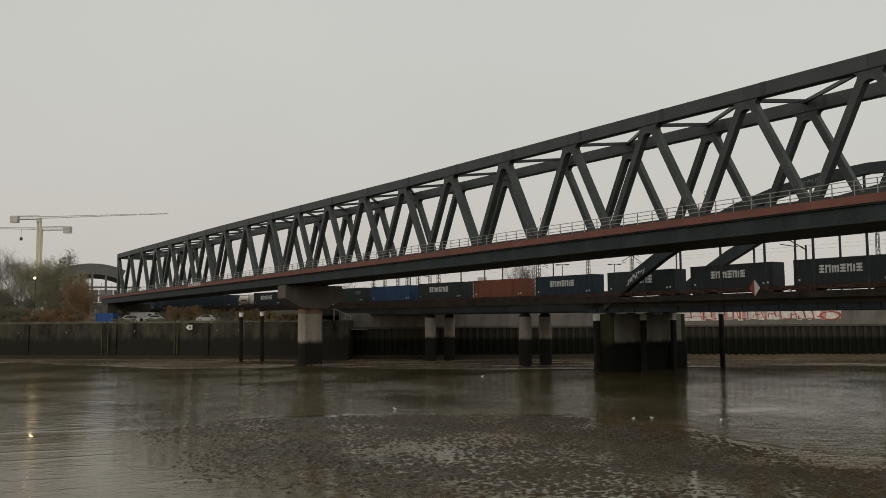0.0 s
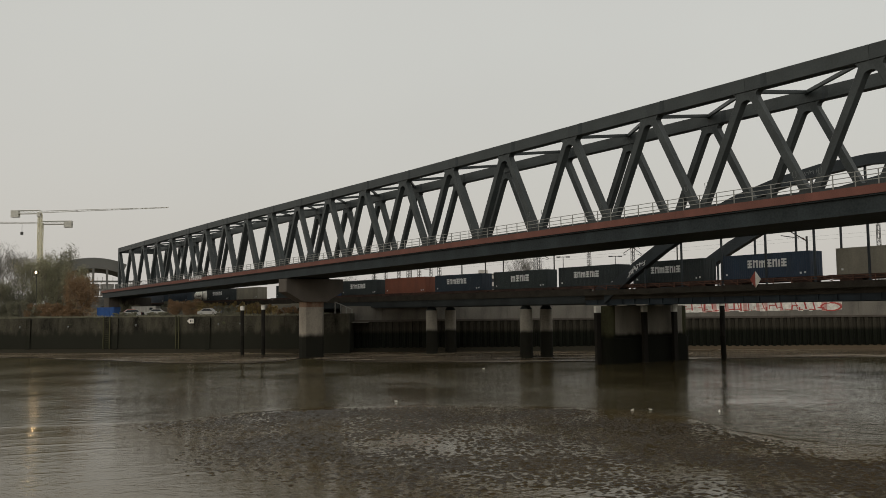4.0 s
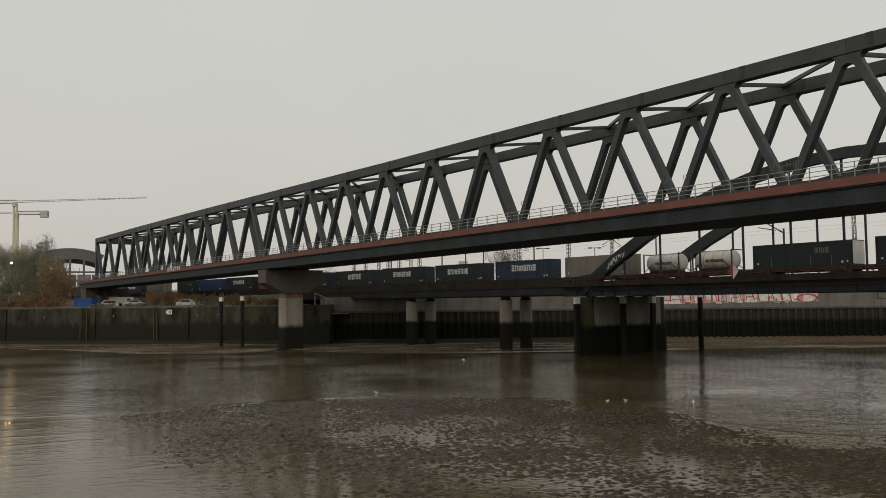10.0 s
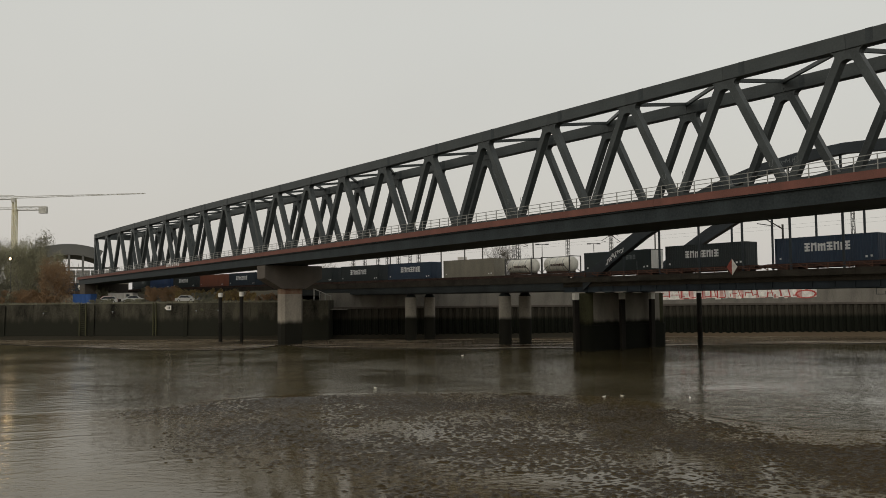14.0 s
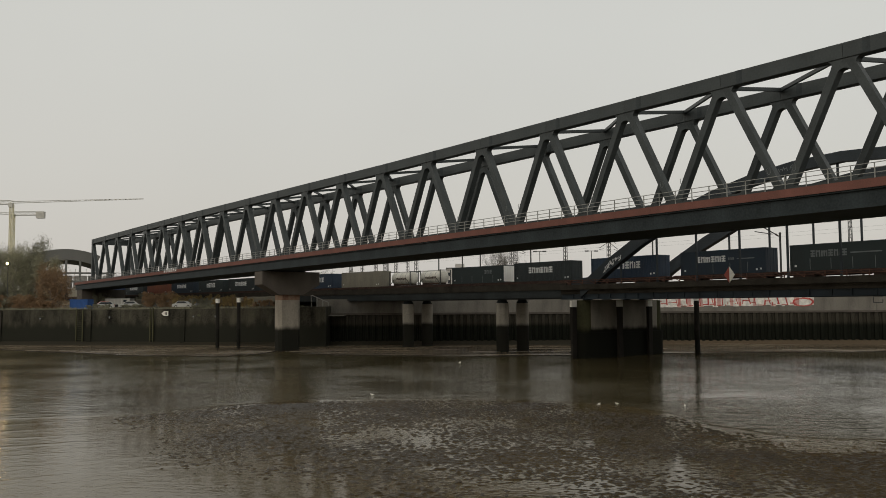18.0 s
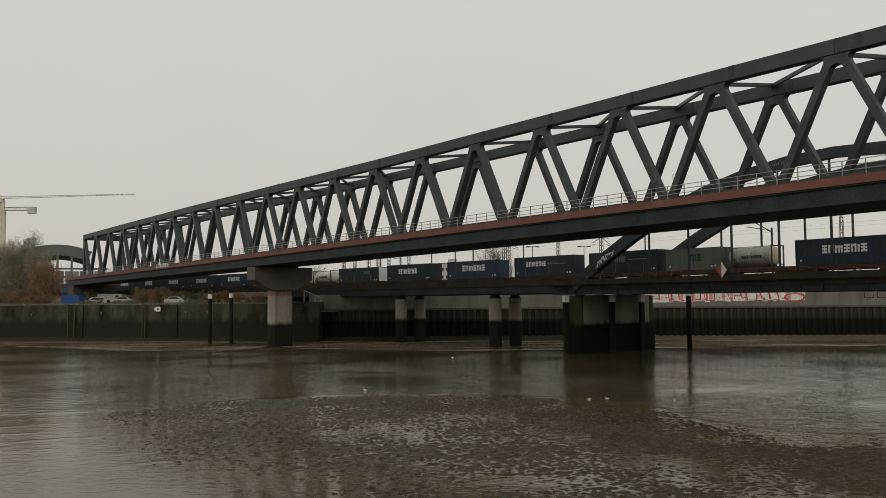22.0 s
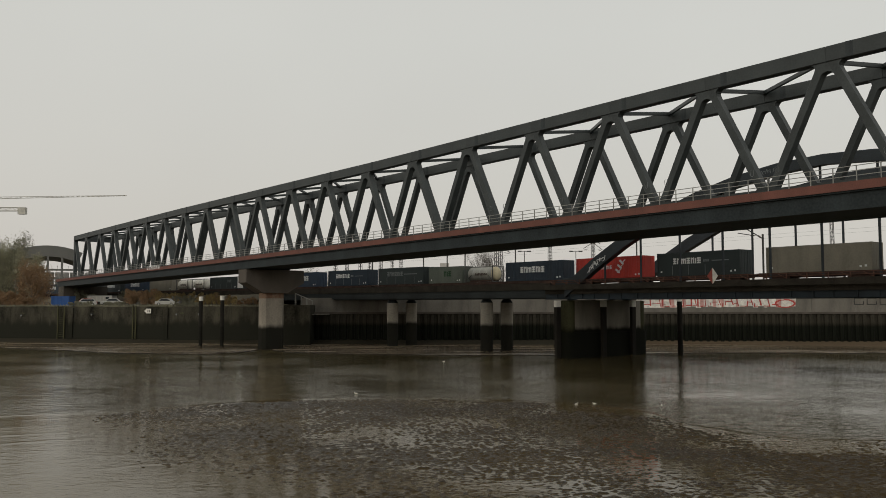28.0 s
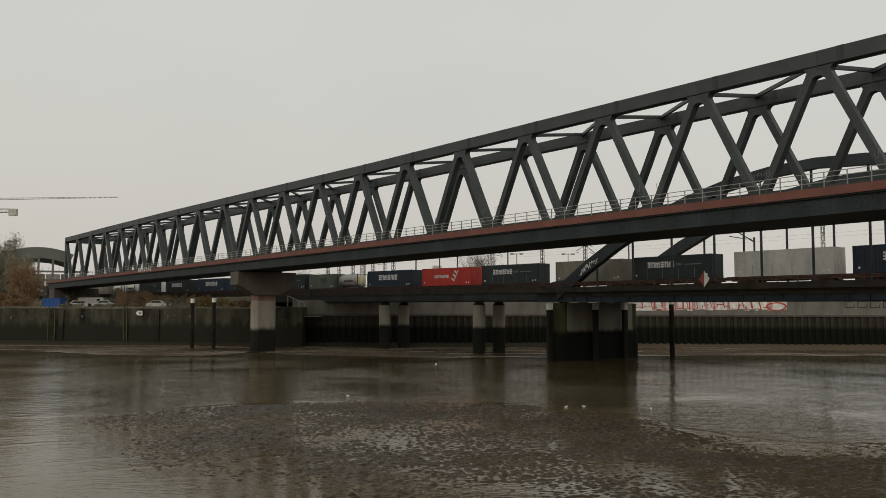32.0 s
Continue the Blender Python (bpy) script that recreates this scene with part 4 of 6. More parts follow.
def leafy_tree(x, y, height, width, leaf, label, count=9000, size=0.17, hang=0.5, crown_base=0.12, name="willow_tree"):
    t = thing(name, pose(x, y, land_z(x, y)), label, "tree")
    g, tips = Geo(), []
    part("trunk", Geo().tube((0, 0, -0.2), (0, 0, height * 0.2), height * 0.02, height * 0.014, n=8, cap=False), BARK, t)
    for k in range(5):
        limbs(g, (0, 0, height * (0.02 + 0.06 * k)), (random.uniform(-0.75, 0.75), random.uniform(-0.75, 0.75), 1), height * random.uniform(0.2, 0.3), height * 0.01, 3, 0.5, 0.2, tips, 0.02)
    tips = fitted(g, tips, height * 0.97, width * 1.05)
    tagged(part("branch_work", g, BARK, t), kind="stuff")
    # leaves cling to the outer twigs, some sprays hang, the lower crown fills out
    low = [Vector((random.gauss(0, width * 0.2), random.gauss(0, width * 0.2), height * random.uniform(crown_base, 0.55))) for _ in range(len(tips) // 2)]
    c = Geo()
    seats = [(p, random.uniform(0.25, 0.6)) for p in tips + low]
    for _ in range(count):
        p, r = random.choice(seats)
        q = Vector((p.x + random.gauss(0, r), p.y + random.gauss(0, r), max(0.2, p.z + random.gauss(-0.25, r * 1.3))))
        a = Vector((random.uniform(-1, 1), random.uniform(-1, 1), random.uniform(-0.6, 0.6))).normalized() * size * random.uniform(0.5, 1.2)
        d = Vector((random.uniform(-0.5, 0.5), random.uniform(-0.5, 0.5), -1 if random.random() < hang else random.uniform(-1, 1))).normalized() * size * random.uniform(0.8, 2.0)
        c.quad(q - a * 0.5, q + d * 0.5 - a * 0.1, q + a * 0.5, q - d * 0.5 + a * 0.1)
    part("crown", c, leaf, t)
    return t


def shrub(x, y, height, width, leaf, label, count=1600, z=None, size=0.17):
    t = thing("shrub", pose(x, y, land_z(x, y) if z is None else z), label, "shrub", "shrubs on the far bank")
    for k in range(5):
        g = Geo()
        limbs(g, (random.uniform(-0.3, 0.3) * width, random.uniform(-0.2, 0.2) * width, -0.2), (random.uniform(-0.5, 0.5), random.uniform(-0.5, 0.5), 1), height * 0.5, 0.05, 1, 0.5, 0.1)
        part("stem", g, BARK, t)
    c = Geo()
    blobs = [(random.uniform(-0.42, 0.42) * width, random.uniform(-0.3, 0.3) * width, height * random.uniform(0.15, 0.72), width * random.uniform(0.04, 0.12), height * random.uniform(0.1, 0.24)) for _ in range(26)]
    leaf_cloud(c, blobs, count, size, 0.3)
    part("foliage", c, leaf, t)


def build_plants():
    leafy_tree(-37, 262, 11.0, 9.0, LEAF_DARK, "distant grey-green tree behind the railway", count=6000)
    leafy_tree(-31, 266, 10.4, 8.0, LEAF_DARK, "distant grey-green tree behind the railway", count=6000)
    bare_tree(-104.5, 192, 17.0, width=12)
    bare_tree(-112, 200, 18.0, width=12)
    bare_tree(-99.5, 190, 14.0, width=8)
    leafy_tree(-95.6, 186, 13.5, 5.5, LEAF_GREEN, "tall thinning willow with olive-green leaves", count=10500)
    leafy_tree(-92.6, 189, 14.8, 6.0, LEAF_GREEN, "tall thinning willow with olive-green leaves", count=10500)
    leafy_tree(-87.3, 187, 16.2, 5.6, LEAF_DARK, "tall dark willow with thinning leaves", count=11000)
    leafy_tree(-89.8, 184, 13.6, 6.5, LEAF_GREEN, "willow with drooping olive-green leaves", count=12000)
    leafy_tree(-84.2, 184, 12.6, 6.0, LEAF_GREEN, "thinning willow with olive-brown leaves", count=10500)
    leafy_tree(-81.2, 178.5, 9.6, 7.8, LEAF_RUST, "rust-brown autumn tree beside the willows", count=13000, crown_base=0.05, name="autumn_tree")
    leafy_tree(-104, 186, 8.5, 8.5, LEAF_DARK, "low dark bushy willow on the quay", count=15000, crown_base=0.03)
    leafy_tree(-113, 188, 9.0, 10.0, LEAF_DARK, "broad olive-brown willow on the quay", count=15000, crown_base=0.03)
    leafy_tree(-97.5, 183, 8.0, 7.5, LEAF_DARK, "bushy dark willow near the quay edge", count=15000, crown_base=0.03)
    for x, y, h, w, leaf, label in (
        (-96, 179.5, 4.5, 8, LEAF_DARK, "dark green scrub on the quay edge"),
        (-88, 178.2, 4.0, 8, LEAF_RUST, "brown autumn scrub on the quay edge"),
        (-108, 182, 5.0, 9, LEAF_DARK, "dark green scrub on the quay edge"),
        (-116, 184, 5.0, 9, LEAF_DARK, "dark green scrub on the quay edge"),
        (-101.5, 180.5, 4.6, 8, LEAF_DARK, "dark green scrub on the quay edge"),
        (-92, 179, 4.2, 7, LEAF_DARK, "dark green scrub on the quay edge"),
        (-85, 177.6, 3.6, 6, LEAF_RUST, "brown autumn scrub on the quay edge"),
        (-82, 176.6, 2.4, 5, LEAF_RUST, "brown autumn scrub on the quay edge"),
        (-60.5, 184, 4.2, 9.0, LEAF_RUST, "orange-brown bush below the embankment"),
        (-54.5, 183, 3.6, 7.0, LEAF_YELLOW, "yellow-olive bush below the embankment"),
        (-48.5, 184, 3.4, 7.0, LEAF_YELLOW, "yellow-olive bush below the embankment"),
        (-43.5, 182, 2.8, 5.0, LEAF_RUST, "orange-brown bush below the embankment"),
        (-70, 222, 3.6, 7.5, LEAF_DARK, "dark scrub below the embankment"),
        (-79, 231, 3.8, 8.0, LEAF_DARK, "dark scrub below the embankment"),
        (-93, 232, 4.5, 9.0, LEAF_DARK, "dark scrub below the embankment"),
        (-49, 176, 2.6, 6.0, LEAF_DARK, "low dark scrub on the yard's edge"),
        (-44, 172, 2.8, 5.0, LEAF_YELLOW, "dry yellow reeds by the quay"),
        (-39.5, 169.5, 2.4, 4.5, LEAF_YELLOW, "dry yellow reeds by the quay"),
        (-35, 168, 2.2, 4.5, LEAF_RUST, "dry brown reeds by the quay"),
        (-30.5, 167, 2.3, 4.0, LEAF_YELLOW, "dry yellow reeds by the quay"),
        (-62, 171.5, 1.2, 5.0, LEAF_DARK, "low weeds on top of the quay wall"),
        (-69, 172.5, 1.3, 5.0, LEAF_DARK, "low weeds on top of the quay wall"),
        (-47, 168.6, 1.0, 5.0, LEAF_DARK, "low weeds on top of the quay wall"),
    ):
        shrub(x, y, h, w, leaf, label, count=int(420 * w * max(1.0, h * 0.5)))
    bare_tree(11.8, 186, 13.5, "small bare tree behind the railway", depth=4)
    bare_tree(15.0, 190, 12.0, "small bare tree behind the railway", depth=4)
    # tufts and hanging weeds of the quay edge
    g = Geo()
    for _ in range(2600):
        x = random.uniform(-130, -26)
        y = WALL_AT(x) + random.uniform(-0.12, 2.2)
        h = random.uniform(0.15, 0.55)
        a = random.uniform(0, 6.283)
        g.quad((x, y, 7.08), (x + 0.05, y, 7.08), (x + 0.05 + 0.3 * h * math.cos(a), y + 0.3 * h * math.sin(a), 7.1 + h), (x + 0.3 * h * math.cos(a), y + 0.3 * h * math.sin(a), 7.1 + h * 0.9))
    ivy = Geo()
    for _ in range(45):
        cx, cz = random.uniform(-125, -30), random.uniform(5.6, 7.1)
        rx, rz = random.uniform(0.2, 1.2), random.uniform(0.2, 0.7)
        for _ in range(45):
            x, z = cx + random.gauss(0, rx * 0.5), min(7.2, cz + random.gauss(0, rz * 0.5))
            y = WALL_AT(x) - random.uniform(0.0, 0.06) + (z - 5) * 0.1
            a, h = random.uniform(0.03, 0.08), random.uniform(0.05, 0.16)
            ivy.quad((x - a, y, z), (x, y - 0.03, z - h), (x + a, y, z), (x, y + 0.01, z + h))
    solid("wall_weeds", ivy, IVY, ORIGIN, "weeds and ivy hanging on the old quay wall", "weeds", kind="stuff")
    solid("grass_tufts", g, LEAF_DARK, ORIGIN, "dry grass along the quay edge", "grass", kind="stuff")


def car(x, y, turn, paint, label, long=4.4, roof=1.45, estate=False):
    c = thing("car", pose(x, y, land_z(x, y) + 0.02, 0, 0, turn), label, "car", "parked cars")
    L = long / 2
    low = [(-L, 0.45), (-L + 0.1, 0.78), (-L + 0.95, 0.92), (L - 0.7 if not estate else L - 0.15, 0.95), (L - 0.05, 0.85), (L, 0.4), (L - 0.15, 0.24), (-L + 0.15, 0.24)]
    part("body", Geo().prism(low, -0.86, 0.86, "xz"), paint, c, bevel=0.04)
    cab = [(-L + 0.95, 0.92), (-L + 1.65, roof), (L - 1.2 if not estate else L - 0.6, roof), (L - 0.55 if not estate else L - 0.2, 0.95)]
    part("roof", Geo().prism([(p, q) for p, q in cab], -0.7, 0.7, "xz"), paint, c, bevel=0.04)
    for sy in (-1, 1):
        glass = [(-L + 1.12, 0.95), (-L + 1.7, roof - 0.08), (L - 1.3 if not estate else L - 0.75, roof - 0.08), (L - 0.8 if not estate else L - 0.4, 0.97)]
        part("side_window", Geo().prism(glass, sy * 0.7, sy * 0.715, "xz"), GLASS, c)
        for wx in (-L + 0.85, L - 0.85):
            w = part("wheel", Geo().tube((wx, sy * 0.68, 0.31), (wx, sy * 0.88, 0.31), 0.31, n=14), TYRE, c)
            part("hubcap", Geo().tube((wx, sy * 0.885, 0.31), (wx, sy * 0.895, 0.31), 0.19, n=10), CHROME, w)
        part("headlight", Geo().box(-L - 0.005, sy * 0.62 - 0.15, 0.6, -L + 0.12, sy * 0.62 + 0.15, 0.74), WHITE, c)
        part("tail_light", Geo().box(L - 0.12, sy * 0.66 - 0.12, 0.6, L + 0.005, sy * 0.66 + 0.12, 0.78), SIGNRED, c)


def build_yard():
    white = mat("white_car_paint", (0.42, 0.42, 0.4), 0.3, vary=0.06, bump=0)
    grey = mat("grey_car_paint", (0.2, 0.21, 0.22), 0.3, vary=0.06, bump=0)
    red = mat("red_car_paint", (0.3, 0.05, 0.03), 0.3, vary=0.06, bump=0)
    car(-54.0, 178.6, 172, white, "white saloon car parked behind the quay")
    car(-49.6, 179.6, 160, grey, "grey estate car parked in the weeds", estate=True)
    car(-71.0, 179.5, 20, white, "white estate car parked beside a blue box", estate=True)
    car(-67.0, 183.4, 12, white, "white saloon car parked on the yard")
    car(-72.6, 183.5, 35, red, "dark red car parked beside a blue box")
    # blue storage box
    b = thing("storage_container", pose(-74.6, 177.2, 7.15, 0, 0, -10), "plain bright blue steel storage container on the quay", "container")
    blue = mat("storage_blue_paint", (0.02, 0.075, 0.24), 0.5, vary=0.15)
    part("body", Geo().box(-2.0, -1.1, 0.1, 2.0, 1.1, 1.95), blue, b)
    part("roof", Geo().box(-2.05, -1.15, 1.95, 2.05, 1.15, 2.05), blue, b)
    for i in range(13):
        part("rib", Geo().box(-1.9 + i * 0.3, -1.14, 0.15, -1.78 + i * 0.3, -1.1, 1.9), blue, b)
    # white lorry trailer
    v = thing("box_trailer", pose(-72.3, 192, land_z(-72.3, 192), 0, 0, 172), "low dirty white box trailer parked on the yard", "trailer")
    part("box", Geo().box(-2.9, -1.1, 0.62, 2.9, 1.1, 1.95), PAINT_WHITE, v)
    part("roof", Geo().box(-2.95, -1.15, 1.95, 2.95, 1.15, 2.02), ROOF, v)
    part("chassis", Geo().box(-2.8, -0.5, 0.45, 2.8, 0.5, 0.62), WAGON, v)
    part("drawbar", Geo().box(2.8, -0.08, 0.4, 4.2, 0.08, 0.52), WAGON, v)
    for x in (-0.6, 0.4):
        for sy in (-1, 1):
            part("wheel", Geo().tube((x, sy * 0.75, 0.36), (x, sy * 1.0, 0.36), 0.36, n=14), TYRE, v)
    part("window", Geo().box(-2.2, 1.1, 1.15, -1.4, 1.12, 1.65), GLASS, v)
    for i in range(5):
        part("side_stripe", Geo().box(-1.0 + i * 0.85, 1.1, 0.75, -0.95 + i * 0.85, 1.12, 1.85), CRANE_GREY, v)


PAINT_WHITE = mat("yard_white_paint", (0.34, 0.33, 0.3), 0.6, vary=0.15, scale=0.8)


# ------------------------------------------------------------------ posts, signs, ladders in the river
def mooring_post(x, y, top, r=0.33):
    p = thing("mooring_post", pose(x, y, 0), "tall dark timber mooring post with a white top", "mooring post", "mooring posts")
    part("shaft", Geo().tube((0, 0, 3.6), (0, 0, top - 0.75), r, n=12), TIMBER, p)
    part("wet_shaft", Geo().tube((0.05, 0, -1.5), (0, 0, 3.6), r * 1.02, n=12), WET, p)
    part("head", Geo().tube((0, 0, top - 0.75), (0, 0, top), r + 0.06, n=12), WHITE, p, "white painted post head")


def build_river_things():
    mooring_post(-40.3, 153.3, 8.9)
    mooring_post(-36.4, 152.7, 9.0)
    mooring_post(36.75, 125.3, 8.64, 0.37)
    s = thing("diamond_sign", track_pose(6.6, ARCH_NEAR + 0.9, 10.76), "diamond navigation sign, half red and half white, on the bridge railing", "sign")
    part("red_half", Geo().prism([(0, -0.95), (0.72, 0), (0, 0.95)], -0.02, 0.02, "xz"), SIGNRED, s)
    part("white_half", Geo().prism([(-0.002, -0.95), (-0.002, 0.95), (-0.72, 0)], -0.02, 0.02, "xz"), WHITE, s)
    part("bracket", Geo().box(-0.05, -0.35, -0.3, 0.05, -0.03, 0.3), STEEL_UNDER, s)
    x = -54.3
    a = thing("arrow_sign", pose(x, WALL_AT(x) - 0.28, 6.25, 0, 0, -10.5), "white arrow-shaped navigation board on the quay wall", "sign")
    part("board", Geo().prism([(-0.75, 0), (-0.2, 0.5), (-0.2, 0.45), (0.65, 0.45), (0.65, -0.45), (-0.2, -0.45), (-0.2, -0.5)], -0.03, 0.03, "xz"), WHITE, a)
    part("symbol", Geo().box(-0.05, -0.04, -0.25, 0.1, -0.031, 0.25), TIMBER, a)
    part("symbol", Geo().box(0.25, -0.04, -0.25, 0.4, -0.031, 0.25), TIMBER, a)
    for x in (-72.3, -57.0):
        ld = thing("quay_ladder", pose(x, WALL_AT(x) - 0.5, 0, 0, 0, -10.5), "mossy steel ladder fixed to the quay wall", "ladder", "ladders of the quay")
        for sx in (-0.7, 0.7) if x < -60 else (-0.3, 0.3):
            part("rail", Geo().box(sx - 0.1, -0.1, 0.8, sx + 0.1, 0.1, 7.3), MOSS, ld)
        for i in range(14):
            part("rung", Geo().box(-0.7 if x < -60 else -0.3, -0.03, 1.2 + i * 0.42, 0.7 if x < -60 else 0.3, 0.03, 1.26 + i * 0.42), MOSS, ld)
    # small white bollards and marks along the old wall
    for x in (-92, -81, -66, -48.5, -44):
        m = thing("mooring_ring", pose(x, WALL_AT(x) - 0.2, 5.6 + random.uniform(-0.3, 0.3)), "small pale mooring ring plate on the quay wall", "mooring ring", "mooring rings")
        part("plate", Geo().box(-0.13, -0.1, -0.13, 0.13, 0.0, 0.13), LETTER_DIM, m)
        part("ring", Geo().tube((0, -0.14, -0.25), (0, -0.1, -0.25), 0.12, n=10), CAPGREY, m)


def build_graffiti():
    """Spray paint on the flood wall: a white ground and red strokes, then black outlines further on."""
    g = thing("wall_graffiti", ORIGIN, "red and white spray-painted shapes on the flood wall", "graffiti", kind="structure")
    grime = mat("graffiti_white", (0.68, 0.66, 0.61), 0.8, vary=0.3, scale=1.2, fine=7)
    redp = mat("graffiti_red", (0.42, 0.07, 0.06), 0.8, vary=0.3, scale=1.2)
    pink = mat("graffiti_pink_haze", (0.55, 0.32, 0.29), 0.8, vary=0.3, scale=1.2)
    black = mat("graffiti_black", (0.03, 0.03, 0.03), 0.8)

    def at(x):
        return WALL_AT(x) + 0.93

    def slab(x0, x1, z0, z1, m, lift, nm, lean=0.0):
        y0, y1 = at(x0) - lift, at(x1) - lift
        part(nm, Geo().quadbox([(x0, y0, z0), (x1, y1, z0), (x1, y1 + 0.01, z0), (x0, y0 + 0.01, z0), (x0 + lean, y0, z1), (x1 + lean, y1, z1), (x1 + lean, y1 + 0.01, z1), (x0 + lean, y0 + 0.01, z1)]), m, g)

    rng = random.Random(5)
    x = 38.8
    while x < 66.0:
        w = rng.uniform(0.4, 1.1)
        slab(x, x + w + 0.1, 6.8 + rng.uniform(0, 0.35), 8.72, grime if rng.random() < 0.8 else pink, 0.012 + 0.002 * rng.random(), "white_ground", rng.uniform(-0.15, 0.15))
        x += w
    x = 39.3
    while x < 63:
        kind = rng.random()
        if kind < 0.6:
            w = rng.uniform(0.12, 0.26)
            slab(x, x + w, 6.9 + rng.uniform(0, 0.5), 8.7 - rng.uniform(0, 0.3), redp, 0.03, "red_stroke", rng.uniform(-0.5, 0.5))
        else:
            w = rng.uniform(0.5, 1.2)
            z = rng.uniform(6.95, 7.9)
            slab(x, x + w, z, z + rng.uniform(0.08, 0.2), redp, 0.034, "red_stroke", rng.uniform(-0.2, 0.2))
        x += w * 0.7 + rng.uniform(0.05, 0.4)
    for i in range(20):
        t = math.pi * 2 * i / 20
        cx, cz = 65.0 + 1.6 * math.cos(t), 7.65 + 0.68 * math.sin(t)
        slab(cx - 0.16 - 0.14 * abs(math.sin(t)), cx + 0.16 + 0.14 * abs(math.sin(t)), cz - 0.13, cz + 0.13, redp, 0.03 + 0.001 * (i % 2), "red_stroke", 0.12)
    for x0 in (76.5, 78.6, 80.7, 82.8):
        for a, c, z0, z1 in ((0, 1.6, 8.5, 8.62), (0, 1.6, 7.4, 7.52), (0, 0.13, 7.52, 8.5), (1.5, 1.63, 7.52, 8.0)):
            slab(x0 + a, x0 + c, z0, z1, black, 0.03, "black_stroke")


# ------------------------------------------------------------------ distance
def lattice(g, a, b, w, step, r, up=(0, 0, 1), taper=1.0):
    """A four-chord lattice from a to b."""
    a, b = Vector(a), Vector(b)
    d = (b - a)
    n = max(2, int(d.length / step))
    dn = d.normalized()
    s = dn.cross(Vector(up) if abs(dn.z) < 0.9 else Vector((1, 0, 0))).normalized()
    u = s.cross(dn)
    ring = []
    for i in range(n + 1):
        k = w / 2 * (1 + (taper - 1) * i / n)
        c = a + d * (i / n)
        ring.append([c + s * k * p + u * k * q for p, q in ((-1, -1), (1, -1), (1, 1), (-1, 1))])
    for i in range(n):
        for j in range(4):
            g.tube(ring[i][j], ring[i + 1][j], r, n=4, cap=False)
            g.tube(ring[i][j], ring[i + 1][(j + 1) % 4] if i % 2 else ring[i + 1][j - 1], r * 0.6, n=4, cap=False)
    return g


def tower_crane(x, y, top, jib, counter, label, hook=None):
    c = thing("tower_crane", pose(x, y, 7.0), label, "crane", "tower cranes")
    z = top - 7.0
    part("mast", lattice(Geo(), (0, 0, 0), (0, 0, z - 1.0), 1.25, 1.8, 0.22), CRANE, c)
    sgn = 1 if jib > 0 else -1
    part("jib", lattice(Geo(), (0, 0, z), (jib, 0, z + abs(jib) * 0.02), 0.8, 2.2, 0.07, taper=0.3), CRANE_GREY, c)
    part("counter_jib", lattice(Geo(), (0, 0, z), (counter, 0, z), 1.5, 2.0, 0.15).box(min(0, counter), -0.8, z - 0.9, max(0, counter), 0.8, z - 0.7), CRANE_GREY, c)
    part("counterweight", Geo().box(min(counter, counter + sgn * 3.4), -1.0, z - 2.3, max(counter, counter + sgn * 3.4), 1.0, z + 0.7), CRANE_GREY, c)
    part("cab", Geo().box(-0.8, -1.5, z - 2.2, 0.8, -0.5, z - 0.4), CRANE_GREY, c)
    part("slewing_ring", Geo().tube((0, 0, z - 1.4), (0, 0, z - 0.2), 0.85, n=14), CRANE, c)
    if hook:
        part("hoist_rope", Geo().tube((hook[0], 0, z), (hook[0], 0, z - hook[1]), 0.07, n=4), MAST, c)
        part("hook_block", Geo().box(hook[0] - 0.5, -0.4, z - hook[1] - 1.4, hook[0] + 0.5, 0.4, z - hook[1]), MAST, c)


